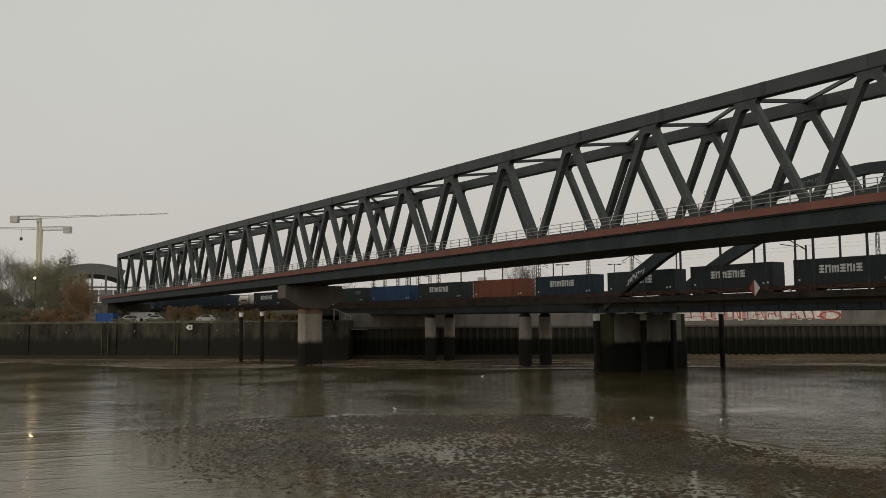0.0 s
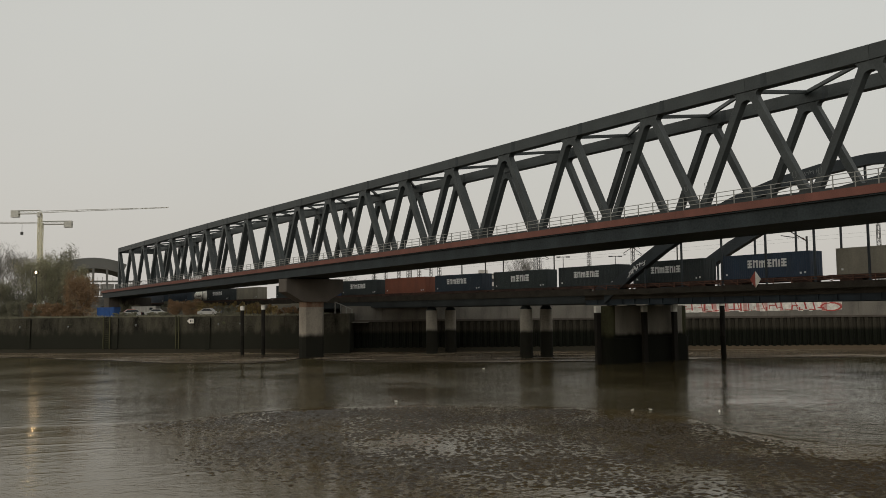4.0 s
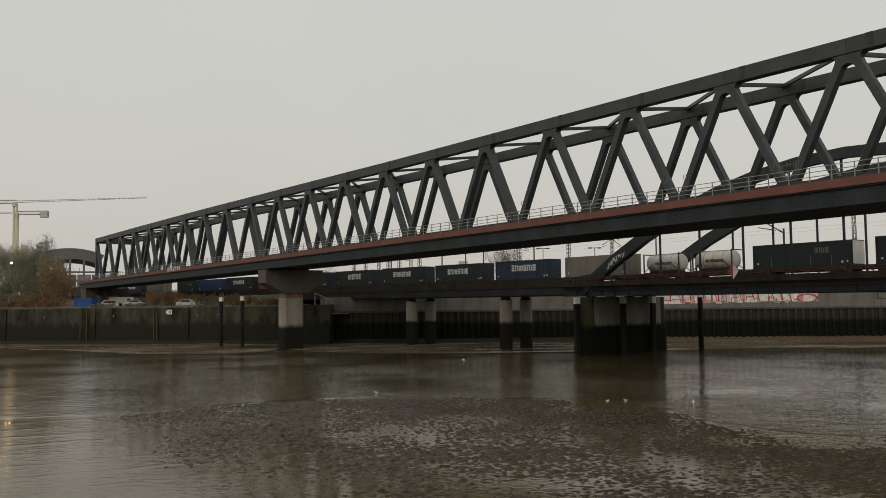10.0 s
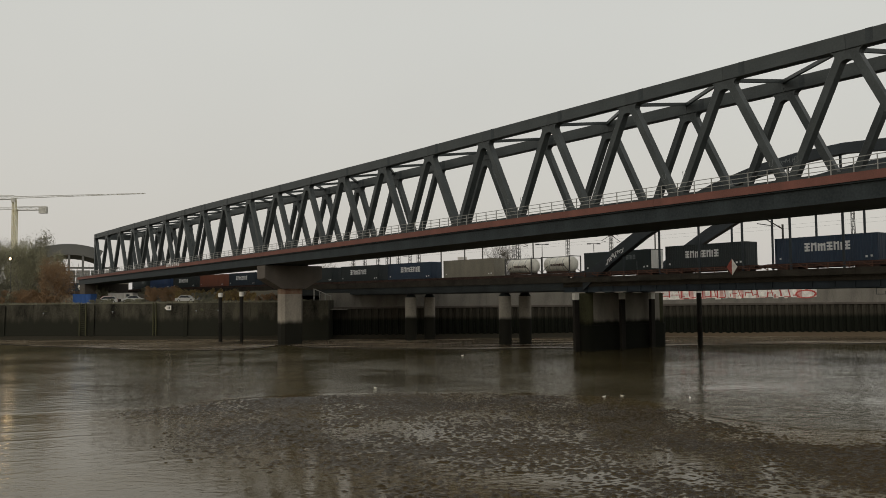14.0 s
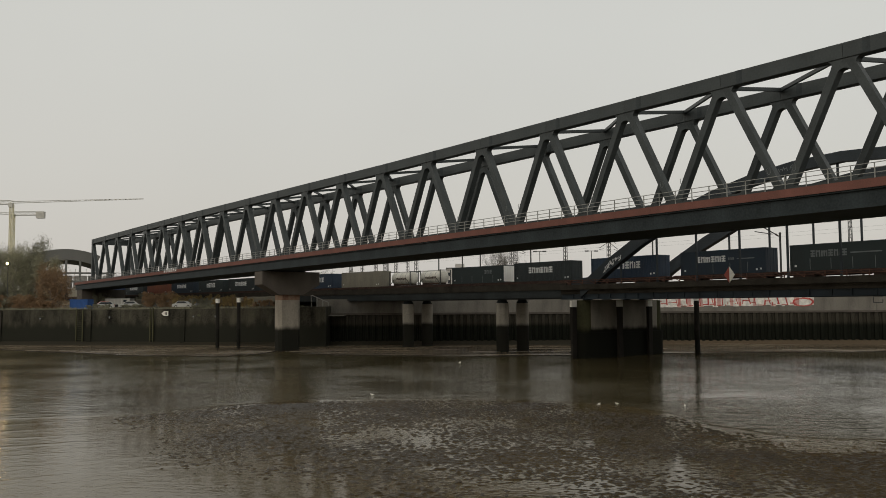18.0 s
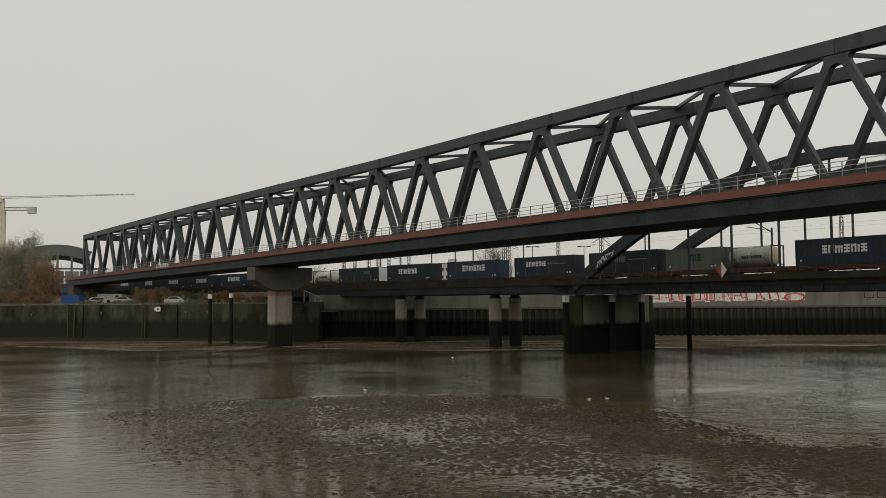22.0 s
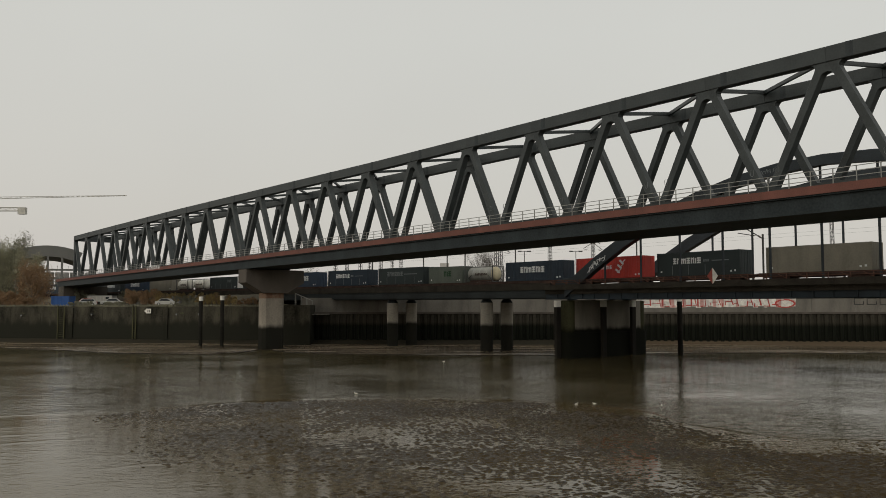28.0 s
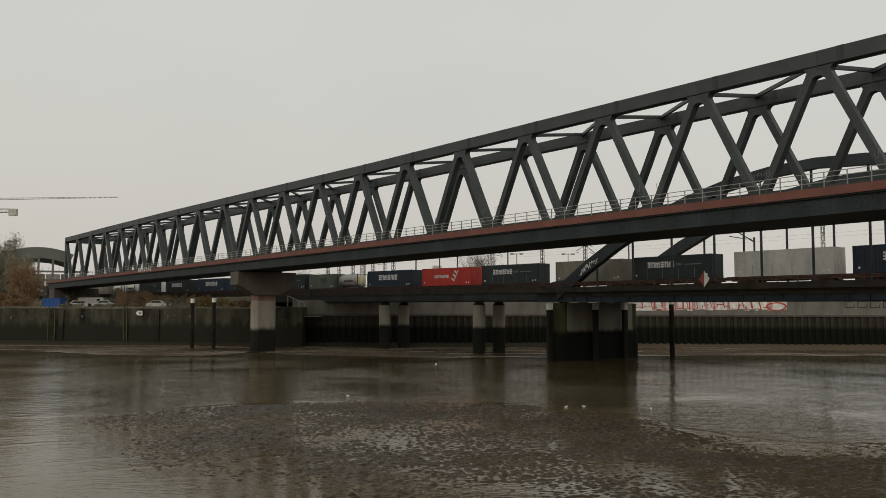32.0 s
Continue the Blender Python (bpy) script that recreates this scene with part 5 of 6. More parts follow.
def build_distance():
    tower_crane(-192.0, 380, 54.6, 58.5, -13.0, "slim yellow tower crane with a long grey jib")
    tower_crane(-196.4, 390, 50.7, -55.0, 14.4, "yellow tower crane with a grey counter-jib", hook=(-9.0, 4.0))
    # station hall with a barrel roof
    h = thing("station_hall", pose(-132.0, 300, 5.6, 0, 0, 23.7), "distant station hall with a curved grey metal roof", "building")
    R, cz, thick = 26.0, -4.5, 3.6
    top, low = [], []
    for i in range(17):
        a = radians(66 + 62 * i / 16)
        top.append((R * math.cos(a), cz + R * math.sin(a)))
        low.append(((R - thick) * math.cos(a), cz + (R - thick) * math.sin(a)))
    part("roof", Geo().prism(top + low[::-1], -16, 16, "xz"), ROOF, h, smooth=False)
    part("ridge_box", Geo().box(0.4, -1, 21.4, 1.2, 1, 22.3), ROOF, h)
    for i in range(-3, 4):
        x = i * 4.3
        part("column", Geo().box(x - 0.35, -16, 0, x + 0.35, -15.2, cz + math.sqrt((R - thick) ** 2 - x * x) + 0.2), ROOF, h)
    for z in (4.5, 7.6, 10.4, 13.2):
        part("gallery_beam", Geo().box(-14, -15.9, z, 15.5, -15.3, z + 0.6), ROOF, h)
        for i in range(18):
            x = -13.6 + i * 1.65
            part("railing_post", Geo().box(x - 0.06, -15.9, z + 0.6, x + 0.06, -15.8, z + 1.7), PALE if i % 2 else ROOF, h)
    for i in range(12):
        x = -12.8 + i * 2.3
        part("pane", Geo().box(x - 1.0, -12.2, 8.6, x + 1.0, -12.1, 12.8), PALE if i % 3 else HALL, h)
        part("window", Geo().box(x - 0.9, -12.25, 1.2, x + 0.9, -12.1, 4.2), GLASS if i % 2 else HALL, h)
    part("rear_wall", Geo().box(-14, -12.0, 0, 15.5, -11.5, 8.4), HALL, h)
    # pale block beyond the line
    b = thing("apartment_building", pose(5.6, 330, 6.0), "distant pale flat-roofed apartment block", "building")
    part("walls", Geo().box(-4.5, 0, 0, 5.5, 12, 15.6), PALE, b)
    part("roof", Geo().box(-4.7, -0.2, 15.6, 5.7, 12.2, 16.0), ROOF, b)
    part("roof_hut", Geo().box(-1, 3, 16, 2.5, 8, 17.6), PALE, b)
    win = Geo().box(-0.5, -0.06, 0, 0.5, -0.01, 1.3).data("window", GLASS)
    for i in range(5):
        for j in range(5):
            part("window", win, None, b).matrix_basis = pose(-3.4 + i * 1.95, 0, 1.2 + j * 2.9)
    # floodlight among the willows
    f = thing("floodlight_mast", pose(-91.2, 179.6, 7.2), "slim grey mast with a glowing warm floodlight", "street lamp")
    part("pole", Geo().tube((0, 0, 0), (0, 0, 9.6), 0.09, 0.06, n=8), MAST, f)
    part("arm", Geo().box(-0.35, -0.06, 9.5, 0.35, 0.06, 9.62), MAST, f)
    part("lamp_head", Geo().box(-0.4, -0.3, 9.35, 0.4, 0.1, 9.85), MAST, f)
    part("lens", Geo().box(-0.14, -0.34, 9.46, 0.14, -0.302, 9.74), LAMP, f, "glowing warm lens")


def catenary_mast(x, y, top, arm=3.6, double=False, lattice_=True, label="grey lattice mast of the overhead line with a slanting arm"):
    z0 = 6.0 if x > -24 else land_z(x, y) - 0.1
    m = thing("catenary_mast", pose(x, y, z0, 0, 0, 133), label, "catenary mast", "masts of the overhead line")
    t = top - z0
    if lattice_:
        part("mast", lattice(Geo(), (0, 0, 0), (0, 0, t), 0.75, 0.75, 0.06, taper=0.6), MAST, m)
    else:
        part("mast", Geo().tube((0, 0, 0), (0, 0, t), 0.17, 0.13, n=8), MAST, m)
    for sy in ((1, -1) if double else (1,)):
        if arm:
            part("cantilever", Geo().beam((0, 0, t - 1.0), (0, sy * arm, t - 2.3), 0.09, 0.09), MAST, m)
            part("top_tube", Geo().beam((0, 0, t - 0.3), (0, sy * arm * 0.8, t - 1.2), 0.08, 0.08), MAST, m)
            part("steady_arm", Geo().beam((0, sy * arm * 0.55, t - 2.35), (0, sy * arm, t - 2.6), 0.07, 0.07), MAST, m)
            part("insulator", Geo().tube((0, sy * 0.25, t - 1.1), (0, sy * 0.7, t - 1.27), 0.11, n=8), RUST, m)


def build_overhead_line():
    for x, y, top, arm, dbl in ((13.2, 166, 20.0, 4.0, True), (14.2, 168, 20.5, 3.0, False), (23.6, 166, 21.0, 5.0, False), (32.0, 166, 20.5, 3.0, True), (78.4, 165, 27.0, 0, False), (-5.6, 176, 18.6, 4.2, False), (-10.5, 190, 20.6, 2.2, True), (-14.0, 205, 20.8, 2.0, True), (-15.0, 190, 20.2, 2.2, False), (-19.5, 206, 20.6, 2.0, True), (-22.0, 204, 20.2, 2.0, False), (-9.0, 215, 21.4, 2.0, True)):
        catenary_mast(x, y, top, arm, dbl)
    for x, y, top in ((-1.0, 180, 17.6), (7.5, 175, 18.0), (41.0, 168, 21.0), (-12.0, 185, 16.9), (4.0, 182, 17.8), (17.5, 172, 19.0)):
        catenary_mast(x, y, top, 0, False, False, "slim grey pole behind the railway")
    # arm of the overhead line that reaches over the bridge's far track
    a = thing("overhead_line_arm", track_pose(8.2, ARCH_FAR + 0.8, 9.5), "slim mast with two slanting overhead line arms on the bridge", "catenary mast")
    part("mast", Geo().box(-0.09, -0.09, 0.05, 0.09, 0.09, 6.9), MAST, a)
    part("cantilever", Geo().beam((0, 0.1, 6.35), (0, 4.7, 7.7), 0.1, 0.1), MAST, a)
    part("steady_arm", Geo().beam((0, 1.7, 6.6), (0, 5.4, 6.75), 0.09, 0.09), MAST, a)
    part("top_tube", Geo().beam((0, 3.4, 7.3), (0, 5.0, 7.35), 0.08, 0.08), MAST, a)
    part("insulator", Geo().tube((0, 0.5, 6.47), (0, 1.0, 6.62), 0.1, n=8), RUST, a)
    # twin-arm lamp posts of the yard
    for x, y in ((31.05, 180.0), (20.2, 180.0)):
        p = thing("yard_lamp", pose(x, y, 6.0, 0, 0, 0), "tall twin-headed yard lamp post", "street lamp", "yard lamps")
        part("pole", Geo().tube((0, 0, 0), (0, 0, 12.7), 0.1, 0.07, n=8), MAST, p)
        part("arm", Geo().box(-1.0, -0.05, 12.6, 1.0, 0.05, 12.72), MAST, p)
        for sx in (-1.0, 1.0):
            part("lamp_head", Geo().box(sx - 0.38, -0.15, 12.52, sx + 0.38, 0.15, 12.76), MAST, p)
    for off, z in ((0.0, 15.6), (0.0, 16.9), (-5.0, 15.6), (-5.0, 16.9)):
        g = thing("overhead_wire", ORIGIN, "thin overhead contact wire above the track", "wire", "overhead wires")
        pts = [on_track(s, off) for s in range(-60, 321, 12)]
        for i, (p, q) in enumerate(zip(pts[:-1], pts[1:])):
            part("wire_span", Geo().tube((p[0], p[1], z + (0.25 * (i % 4 == 0) if z > 16 else 0)), (q[0], q[1], z + (0.25 * (i % 4 == 3) if z > 16 else 0)), 0.006, n=4, cap=False), MAST, g)


FLOATERS = []


def gull(x, y, turn=0.0):
    g = thing("gull", pose(x, y, 0.02, 0, 0, turn), "small white gull resting on the water", "gull", "gulls on the river")
    body = Geo().lathe([(-0.14, 0.02), (-0.08, 0.05), (0.0, 0.07), (0.08, 0.055), (0.14, 0.02)], 10)
    part("body", body, WHITE, g, smooth=True).matrix_basis = pose(0, 0, 0.05)
    part("head", Geo().lathe([(-0.035, 0.01), (-0.02, 0.03), (0.02, 0.032), (0.035, 0.01)], 8), WHITE, g, smooth=True).matrix_basis = pose(0.13, 0, 0.13)
    part("beak", Geo().tube((0.16, 0, 0.13), (0.21, 0, 0.125), 0.014, 0.004, n=6), RUST, g)
    part("tail", Geo().prism([(-0.22, -0.02), (-0.11, -0.035), (-0.11, 0.035), (-0.22, 0.02)], 0.06, 0.075), CRANE_GREY, g)
    return g


build_embankment()
build_plants()
build_yard()
build_river_things()
build_graffiti()
build_distance()
build_overhead_line()
for gx, gy, ga in ((12.2, 64.2, 30), (13.6, 64.5, 200), (18.2, 63.0, 70), (-6.0, 72.0, 160), (2.0, 112.0, 0)):
    FLOATERS.append((gull(gx, gy, ga), gx, gy, ga))

# ------------------------------------------------------------------ the train
PALE_DOOR = mat("clean_white_door_paint", (0.8, 0.79, 0.75), 0.55, vary=0.08, scale=0.8)


def container_paint(name, color, vary=0.2):
    return mat(name, color, 0.5, vary=vary, scale=0.8, fine=6, bump=0.05, streak=0.25, dirt=tuple(c * 0.75 + 0.008 for c in color))


PAINT = {
    "dark": container_paint("dark_green_grey_paint", (0.022, 0.029, 0.030)),
    "navy": container_paint("navy_blue_paint", (0.018, 0.029, 0.042)),
    "blue": container_paint("mid_blue_paint", (0.024, 0.052, 0.125)),
    "royal": container_paint("royal_blue_paint", (0.024, 0.04, 0.066)),
    "brick": container_paint("brick_red_paint", (0.18, 0.062, 0.036)),
    "red": container_paint("bright_red_paint", (0.42, 0.042, 0.03)),
    "tan": container_paint("grey_beige_tarpaulin", (0.20, 0.185, 0.145)),
    "teal": container_paint("dark_teal_paint", (0.024, 0.033, 0.033)),
    "olive": container_paint("olive_grey_paint", (0.10, 0.115, 0.095)),
    "white": container_paint("dirty_white_paint", (0.5, 0.49, 0.45)),
    "tank": container_paint("tank_white_paint", (0.62, 0.6, 0.53)),
    "cream": container_paint("cream_tank_end", (0.6, 0.53, 0.36)),
    "steel": container_paint("dull_tank_steel", (0.3, 0.3, 0.27)),
}


def word(parent, x, z, height, letters, material, y, label="plain white block of a wordmark"):
    """A row of plain slotted blocks in the rhythm of a word, on the near side."""
    at, e = x, y + 0.012
    for k in range(letters):
        g = Geo()
        w = height * (0.74, 0.24, 0.66, 0.7, 0.95, 0.7, 0.66)[k % 7]
        hi = z + height * (1.0 if k % 3 != 1 else 0.9)
        if k % 7 in (0, 3, 6):
            for q0, q1 in ((0.0, 0.24), (0.38, 0.62), (0.76, 1.0)):
                g.box(at, y, z + (hi - z) * q0, at + w, e, z + (hi - z) * q1)
            g.box(at + w * 0.36, y, z, at + w * 0.64, e + 0.001, hi)
        elif k % 7 in (2, 4, 5):
            n = 3 if k % 7 == 4 else 2
            for m_ in range(n):
                c = at + (w - height * 0.22) * m_ / (n - 1)
                g.box(c, y, z, c + height * 0.22, e, hi)
            g.box(at, y, hi - height * 0.3, at + w, e + 0.001, hi - height * 0.08)
        else:
            g.box(at, y, z, at + w, e, hi)
        part("letter_block", g, material, parent, label)
        at += w + height * 0.15


def container(name, paint, length, height, kind, mark, label):
    """A box with its front at +x; the near side is +y. It stands on z = 0."""
    c = thing(name, ORIGIN, label, "container", "containers on the train")
    L, H, Wd = length, height, 1.22
    p = PAINT[paint]
    if kind in ("box", "curtain", "trailer"):
        body = Geo()
        if kind == "box":
            # corrugated sides
            n = int(L / 0.28)
            prof = []
            for i in range(n):
                a = 0.1 + (L - 0.2) * i / n
                d = (L - 0.2) / n
                prof += [(a, Wd), (a + d * 0.35, Wd), (a + d * 0.5, Wd - 0.035), (a + d * 0.85, Wd - 0.035)]
            outline = [(-L / 2 + q[0], q[1]) for q in prof] + [(L / 2 - 0.1, Wd), (L / 2 - 0.1, -Wd), (-L / 2 + 0.1, -Wd)]
            body.prism(outline, 0.12, H - 0.06)
        else:
            body.box(-L / 2 + 0.05, -Wd, 0.12, L / 2 - 0.05, Wd, H - 0.08)
        part("body", body, p, c)
        part("roof", Geo().box(-L / 2, -Wd - 0.02, H - 0.07, L / 2, Wd + 0.02, H), p, c)
        part("bottom_rail", Geo().box(-L / 2, -Wd - 0.02, 0, L / 2, Wd + 0.02, 0.14), p, c)
        for sx in (-1, 1):
            for sy in (-1, 1):
                part("corner_post", Geo().box(sx * (L / 2 - 0.12) - 0.1, sy * (Wd - 0.05) - 0.09, 0.0, sx * (L / 2 - 0.12) + 0.1, sy * (Wd - 0.05) + 0.09, H), p, c)
        for yy in (-0.85, -0.35, 0.35, 0.85):
            part("door_bar", Geo().tube((-L / 2 - 0.03, yy, 0.15), (-L / 2 - 0.03, yy, H - 0.12), 0.035, n=6), PALE_DOOR if mark == "pale" and kind == "curtain" else p, c)
        for sy in (-1, 1):
            part("door", Geo().box(-L / 2 - 0.02, min(0.02 * sy, 1.18 * sy), 0.16, -L / 2 + 0.04, max(0.02 * sy, 1.18 * sy), H - 0.1), PALE_DOOR if mark == "pale" and kind == "curtain" else p, c)
        if kind in ("curtain", "trailer"):
            for i in range(1, 5):
                part("curtain_strap", Geo().box(-L / 2 + L * i / 5 - 0.03, Wd, 0.1, -L / 2 + L * i / 5 + 0.03, Wd + 0.02, H * 0.45), LETTER_DIM if paint != "tan" else p, c)
        for x, z in ((-L / 2 + 0.55, 0.35), (-L / 2 + 1.1, 0.3), (L / 2 - 0.8, 0.45)):
            part("marking", Geo().box(x, Wd + 0.001, z, x + 0.24, Wd + 0.014, z + 0.22), LETTER, c)
    else:
        r = 1.12
        rings = [(-L / 2 + 0.12, 0.15), (-L / 2 + 0.16, 0.6), (-L / 2 + 0.28, 0.95), (-L / 2 + 0.5, r)]
        rings += [(L / 2 - 0.5, r), (L / 2 - 0.28, 0.95), (L / 2 - 0.16, 0.6), (L / 2 - 0.12, 0.15)]
        vessel = part("tank_vessel", Geo().lathe(rings, 28), PAINT["steel" if paint == "cream" else paint], c, smooth=True)
        if paint == "cream":
            part("tank_end", Geo().lathe([(-L / 2 + 0.09, 0.14), (-L / 2 + 0.13, 0.62), (-L / 2 + 0.25, 0.98), (-L / 2 + 0.5, r + 0.02)], 28), p, c, "cream painted tank end", smooth=True).matrix_basis = pose(0, 0, H / 2 + 0.05)
        vessel.matrix_basis = pose(0, 0, H / 2 + 0.05)
        for x in (-L / 2 + 1.6, 0.0, L / 2 - 1.6):
            o = part("tank_band", Geo().lathe([(x - 0.06, r + 0.015), (x + 0.06, r + 0.015)], 28), CHROME, c)
            o.matrix_basis = pose(0, 0, H / 2 + 0.05)
        for sx in (-1, 1):
            x = sx * (L / 2 - 0.08)
            for sy in (-1, 1):
                part("frame_post", Geo().box(x - 0.07, sy * Wd - 0.07, 0, x + 0.07, sy * Wd + 0.07, H), MAST, c)
                part("frame_brace", Geo().beam((x, sy * Wd, 0.15), (x - sx * 1.2, sy * Wd * 0.9, H * 0.45), 0.08, 0.08), MAST, c)
            for z in (0.07, H - 0.07):
                part("frame_beam", Geo().box(x - 0.06, -Wd + 0.07, z - 0.06, x + 0.06, Wd - 0.07, z + 0.06), MAST, c)
        part("saddle", Geo().box(-L / 2 + 0.6, -0.7, 0.08, L / 2 - 0.6, 0.7, 0.35), WAGON, c)
        part("walkway", Geo().box(-L / 2 + 0.5, -0.3, H - 0.08, L / 2 - 0.5, 0.3, H - 0.03), CHROME, c)
    y = Wd + 0.001
    # words read from the rear end to the front of the near side in the view
    if mark == "big":
        word(c, -2.2, 1.25, 0.9, 7, LETTER, y)
    elif mark == "front":
        word(c, -1.2, 1.45, 0.8, 7, LETTER, y)
    elif mark == "bold":
        word(c, -3.0, 1.25, 0.95, 7, LETTER, y)
    elif mark == "script":
        word(c, -2.2, 1.15, 1.05, 5, LETTER, y)
    elif mark == "faded":
        word(c, -0.6, 1.5, 0.75, 7, LETTER_DIM, y, label="faded plain block of a wordmark")
        part("stripe", Geo().box(-4.4, y, 1.72, -1.0, y + 0.01, 1.86), LETTER_DIM, c)
    elif mark == "van":
        word(c, -0.6, 1.5, 0.75, 7, LETTER, y)
        word(c, -1.8, 1.68, 0.3, 4, LETTER_DIM, y)
        part("stripe", Geo().box(-4.6, y, 1.72, -2.2, y + 0.01, 1.84), LETTER_DIM, c)
    elif mark == "pale":
        word(c, -3.4, 1.5, 0.6, 4, LETTER_DIM, y, label="faded plain block of a wordmark")
    elif mark == "green":
        word(c, -1.4, 1.1, 0.9, 3, LETTER_GREEN, y, label="green plain block of a mark")
    elif mark == "mesh":
        word(c, -0.6, 1.25, 0.5, 9, LETTER, y)
        g = Geo()
        for i in range(3):
            g.beam((-2.0 - 0.35 * i, y + 0.01, 0.7 + 0.6 * i), (-1.3 - 0.35 * i, y + 0.01, 1.2 + 0.6 * i), 0.02, 0.28)
            g.beam((-2.3 - 0.35 * i, y + 0.01, 1.25 + 0.6 * i), (-1.6 - 0.35 * i, y + 0.01, 0.75 + 0.6 * i), 0.02, 0.12)
        part("emblem", g, LETTER, c, "white lattice emblem")
    elif mark == "tanktext":
        word(c, -1.7, H / 2 - 0.2, 0.36, 10, WAGON, 1.14, label="dark plain block of a line of writing")
    return c


def wagon_mesh():
    """One flat wagon, built once: frame, side sills, bogies with wheels, buffers."""
    w = thing("flat_wagon", ORIGIN, "dirty brown container flat wagon", "wagon", "wagons of the train")
    L = 14.2
    part("side_sill", Geo().box(-L / 2, 1.05, 0.75, L / 2, 1.2, 1.12), WAGON, w)
    part("side_sill", Geo().box(-L / 2, -1.2, 0.75, L / 2, -1.05, 1.12), WAGON, w)
    part("centre_sill", Geo().box(-L / 2, -0.3, 0.6, L / 2, 0.3, 1.02), WAGON, w)
    for x in (-6.9, -4.0, -1.2, 1.2, 4.0, 6.9):
        part("cross_bearer", Geo().box(x - 0.12, -1.05, 0.75, x + 0.12, 1.05, 1.1), WAGON, w)
    for x in (-4.6, 4.6):
        bogie = part("bogie", Geo().box(x - 1.3, 0.85, 0.38, x + 1.3, 1.0, 0.66).box(x - 1.3, -1.0, 0.38, x + 1.3, -0.85, 0.66).box(x - 0.25, -0.85, 0.45, x + 0.25, 0.85, 0.7), WAGON, w)
        for dx in (-0.9, 0.9):
            for sy in (-1, 1):
                wheel = part("wheel", Geo().tube((0, -0.06, 0), (0, 0.06, 0), 0.44, n=18), WHEEL, bogie)
                wheel.matrix_basis = pose(x + dx, sy * 0.76, 0.44)
    for sx in (-1, 1):
        for sy in (-0.88, 0.88):
            part("buffer", Geo().tube((sx * L / 2, sy, 0.95), (sx * (L / 2 + 0.42), sy, 0.95), 0.16, n=10), WAGON, w)
    part("brake_rod", Geo().box(-3, 0.7, 0.5, 3, 0.78, 0.58), WAGON, w)
    return w


DARK = "dark green-grey corrugated container with white block lettering"
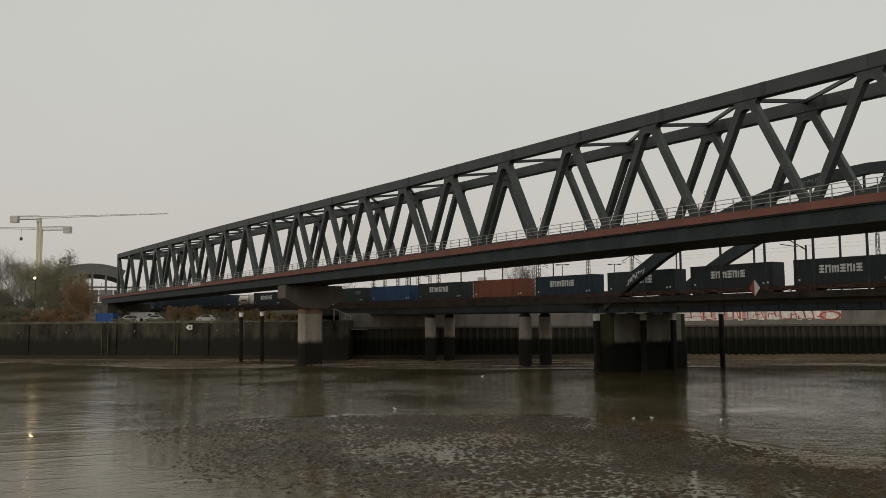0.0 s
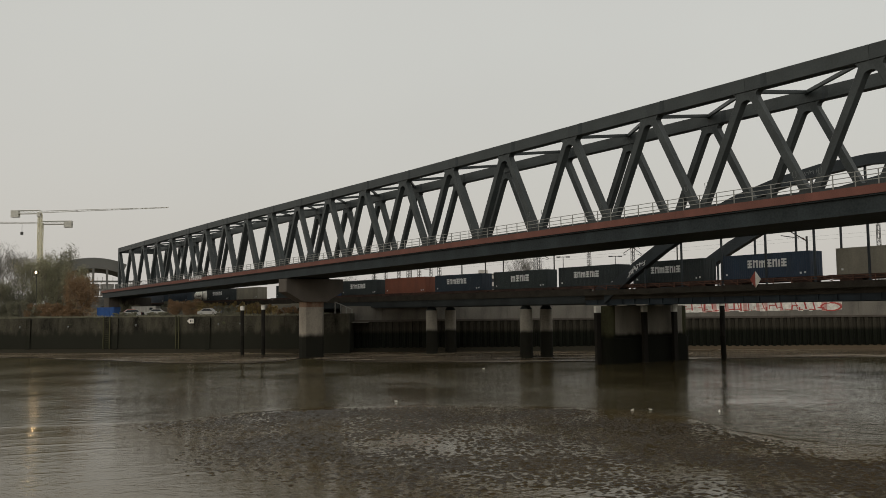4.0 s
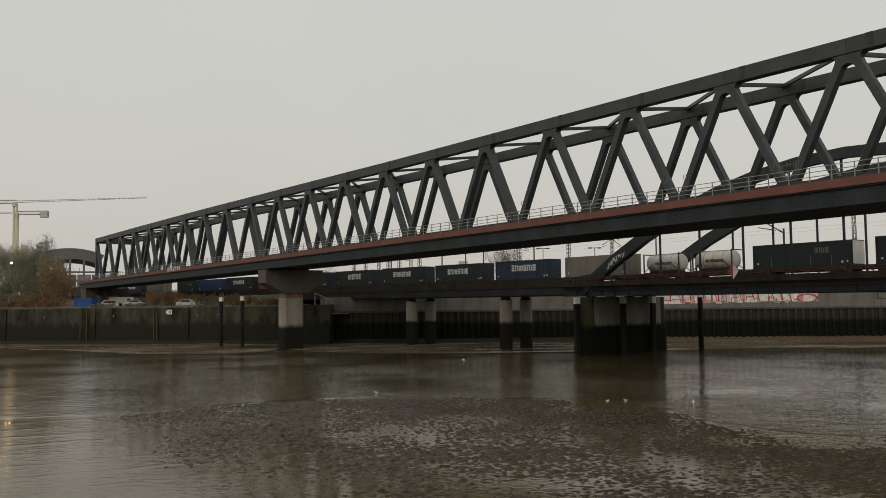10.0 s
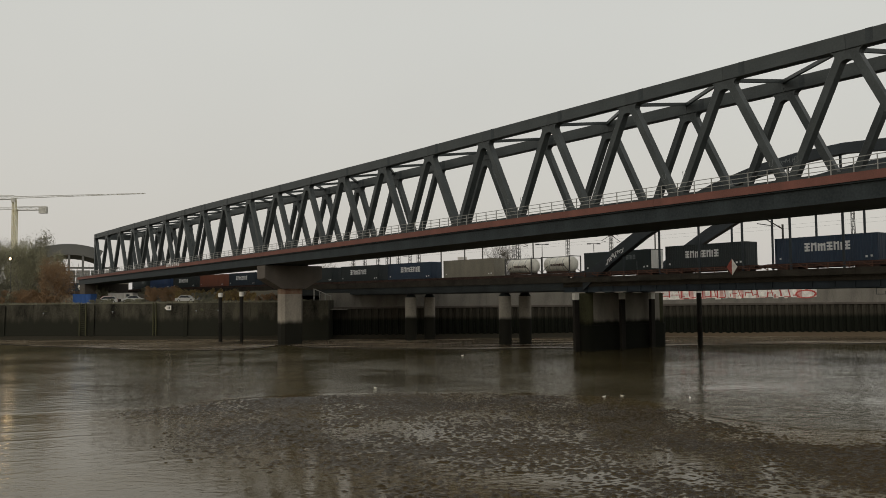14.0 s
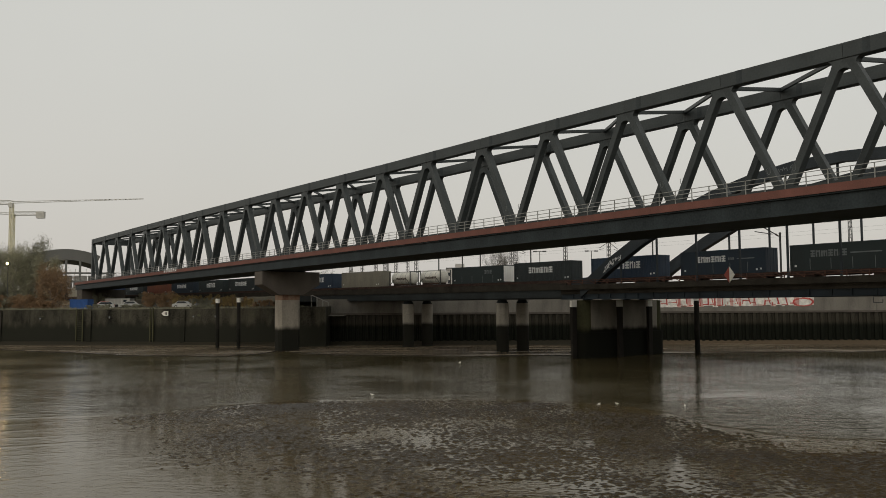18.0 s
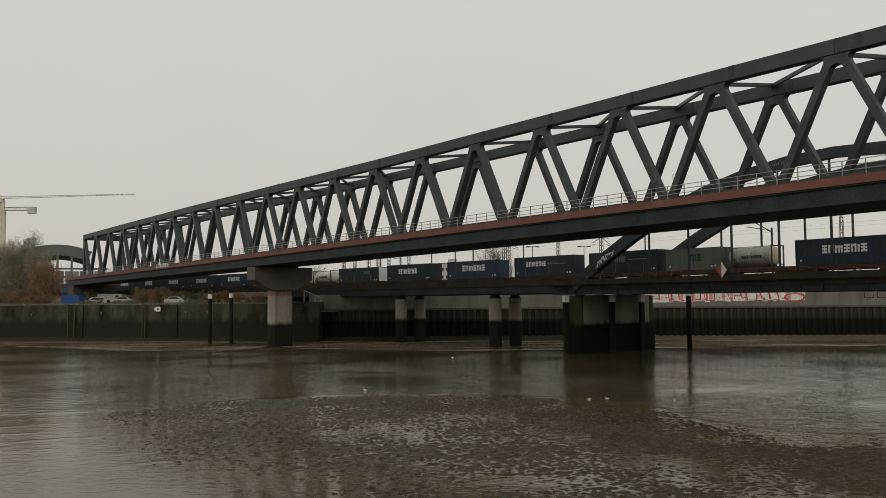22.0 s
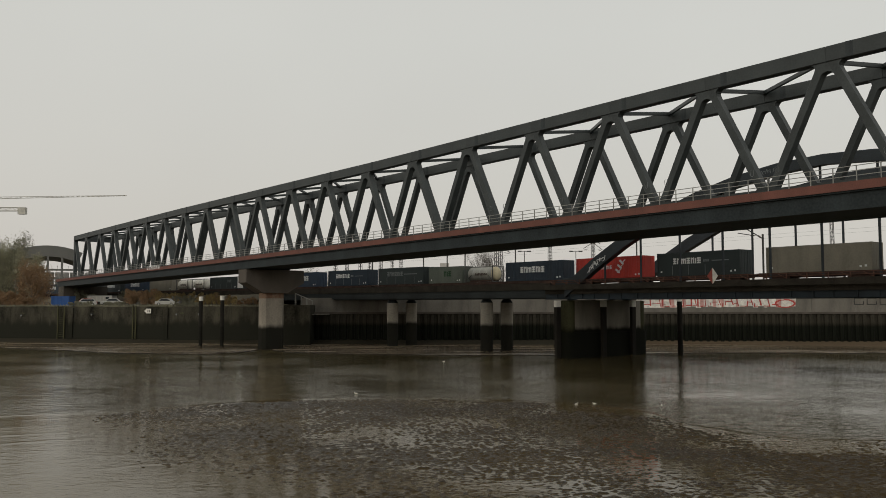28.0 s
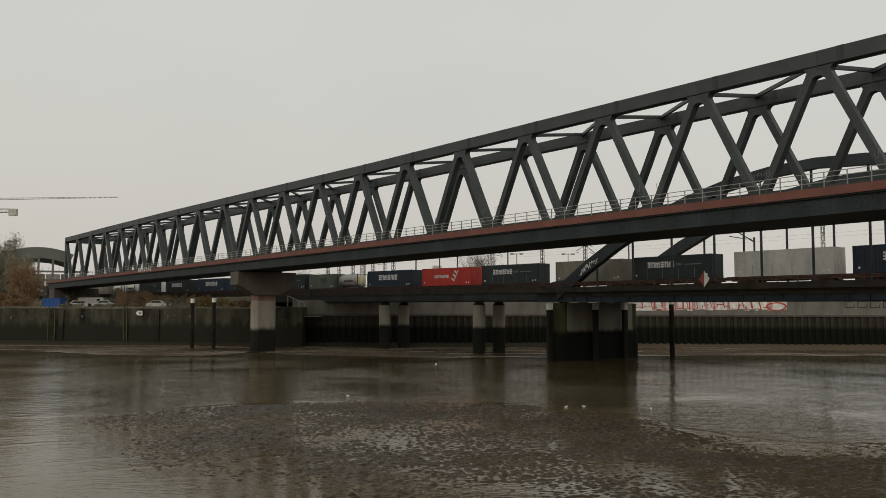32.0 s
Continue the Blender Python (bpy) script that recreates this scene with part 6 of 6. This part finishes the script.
# rear end and front end along the train, kind and look
LOADS = [
    (-207, -195.05, "box", "navy", "", 2.75, "dark blue corrugated shipping container"),
    (-191.5, -179.55, "box", "navy", "", 2.75, "dark blue corrugated shipping container"),
    (-176.3, -164.35, "box", "navy", "", 2.75, "dark blue corrugated shipping container"),
    (-161.4, -149.45, "box", "navy", "", 2.75, "dark blue corrugated shipping container"),
    (-146.2, -140.3, "tank", "tank", "tanktext", 2.6, "white tank container in a steel frame"),
    (-138, -126.05, "box", "dark", "big", 2.85, DARK),
    (-122.2, -112, "curtain", "tan", "", 2.75, "grey-beige curtain-sided swap body"),
    (-103.6, -94.5, "box", "teal", "pale", 2.75, "dark teal container with faded lettering"),
    (-92, -80.05, "box", "blue", "", 2.75, "plain mid-blue corrugated shipping container"),
    (-77.8, -65.85, "box", "dark", "big", 2.85, DARK),
    (-63.2, -51.25, "box", "brick", "", 2.85, "plain brick-red corrugated shipping container"),
    (-48.6, -36.65, "box", "navy", "big", 2.85, "navy container with white block lettering"),
    (-33.7, -21.75, "box", "teal", "script", 2.85, "dark teal container with large white lettering"),
    (-19, -7.05, "box", "dark", "big", 2.9, DARK),
    (-4.26, 7.69, "box", "dark", "big", 2.9, DARK),
    (10.47, 22.42, "box", "royal", "bold", 2.9, "navy blue container with bold white lettering"),
    (25.56, 37.76, "curtain", "tan", "", 2.9, "grey-beige curtain-sided swap body"),
    (40.33, 46.23, "tank", "tank", "tanktext", 2.6, "white tank container in a steel frame"),
    (48.27, 54.17, "tank", "tank", "tanktext", 2.6, "white tank container in a steel frame"),
    (57.03, 69.23, "curtain", "teal", "pale", 2.75, "dark green curtain-sided body with pale doors"),
    (71.67, 83.62, "box", "dark", "big", 2.9, DARK),
    (87.56, 99.51, "box", "royal", "bold", 2.9, "navy blue container with bold white lettering"),
    (103.23, 115.43, "trailer", "navy", "van", 2.95, "dark blue box body with white lettering"),
    (118.5, 130.7, "trailer", "teal", "faded", 2.95, "dark green box body with faded lettering"),
    (132, 140.2, "box", "olive", "green", 2.75, "olive-grey container with green lettering"),
    (140.95, 147.25, "tank", "cream", "tanktext", 2.6, "cream tank container with dark lettering"),
    (150.12, 162.07, "box", "navy", "big", 2.9, "navy container with white block lettering"),
    (164.67, 176.62, "box", "red", "mesh", 2.9, "bright red container with a white emblem"),
    (179, 191.2, "trailer", "teal", "van", 2.95, "dark teal box body with white lettering"),
    (194.64, 206.84, "curtain", "tan", "", 2.95, "grey-beige curtain-sided swap body"),
    (208.75, 220.95, "trailer", "teal", "van", 2.95, "dark teal box body with white lettering"),
    (224.1, 236.3, "curtain", "white", "", 2.95, "dirty white curtain-sided swap body"),
    (238.3, 250.25, "box", "navy", "big", 2.9, "navy container with white block lettering"),
]
# how far the train has rolled, second by second
ROLL_T = [0, 3, 6, 8, 10, 13, 17, 20, 23, 25, 28, 31]
ROLL_S = [0, 18.57, 37.65, 50.3, 63.86, 84.31, 112.68, 134.85, 157.69, 173.16, 196.79, 221.31]
ROLL_FIT = np.polyfit(ROLL_T, ROLL_S, 4)
LOAD_Z, RAIL_Z = 11.05, 9.93


def rolled(t):
    return float(np.polyval(ROLL_FIT, t) - np.polyval(ROLL_FIT, 0))


TRAIN = []


def build_train():
    wagon0 = wagon_mesh()
    used = False
    groups = []
    for row in LOADS:
        if row[2] == "tank" and groups and groups[-1][-1][2] == "tank" and row[0] - groups[-1][-1][1] < 2:
            groups[-1].append(row)
        else:
            groups.append([row])
    # short loads share a wagon with their neighbour
    for group in groups:
        mid = (group[0][0] + group[-1][1]) / 2
        w = wagon0 if not used else copy_thing(wagon0, ORIGIN)
        used = True
        TRAIN.append((w, mid, RAIL_Z))
        for a, b, kind, paint, mark, h, label in group:
            nm = {"tank": "tank_container", "trailer": "swap_container", "curtain": "curtain_container", "box": "shipping_container"}[kind]
            c = container(nm, paint, b - a, h, kind, mark, label)
            TRAIN.append((c, (a + b) / 2, LOAD_Z))


build_train()


def motions():
    """The train rolls away over the bridge and the viaduct."""
    for ob, u, z in TRAIN:
        rows = []
        for k in range(0, 33):
            s = rolled(k) - u
            rows.append((k, track_pose(s, 0.0, z)))
        walk(ob, rows)
    # the gulls drift a little with the ebb
    for ob, x, y, a in FLOATERS[:3]:
        walk(ob, [(k, pose(x - 0.045 * k, y - 0.01 * k, 0.02, 0, 0, a)) for k in range(0, 33, 4)])


motions()
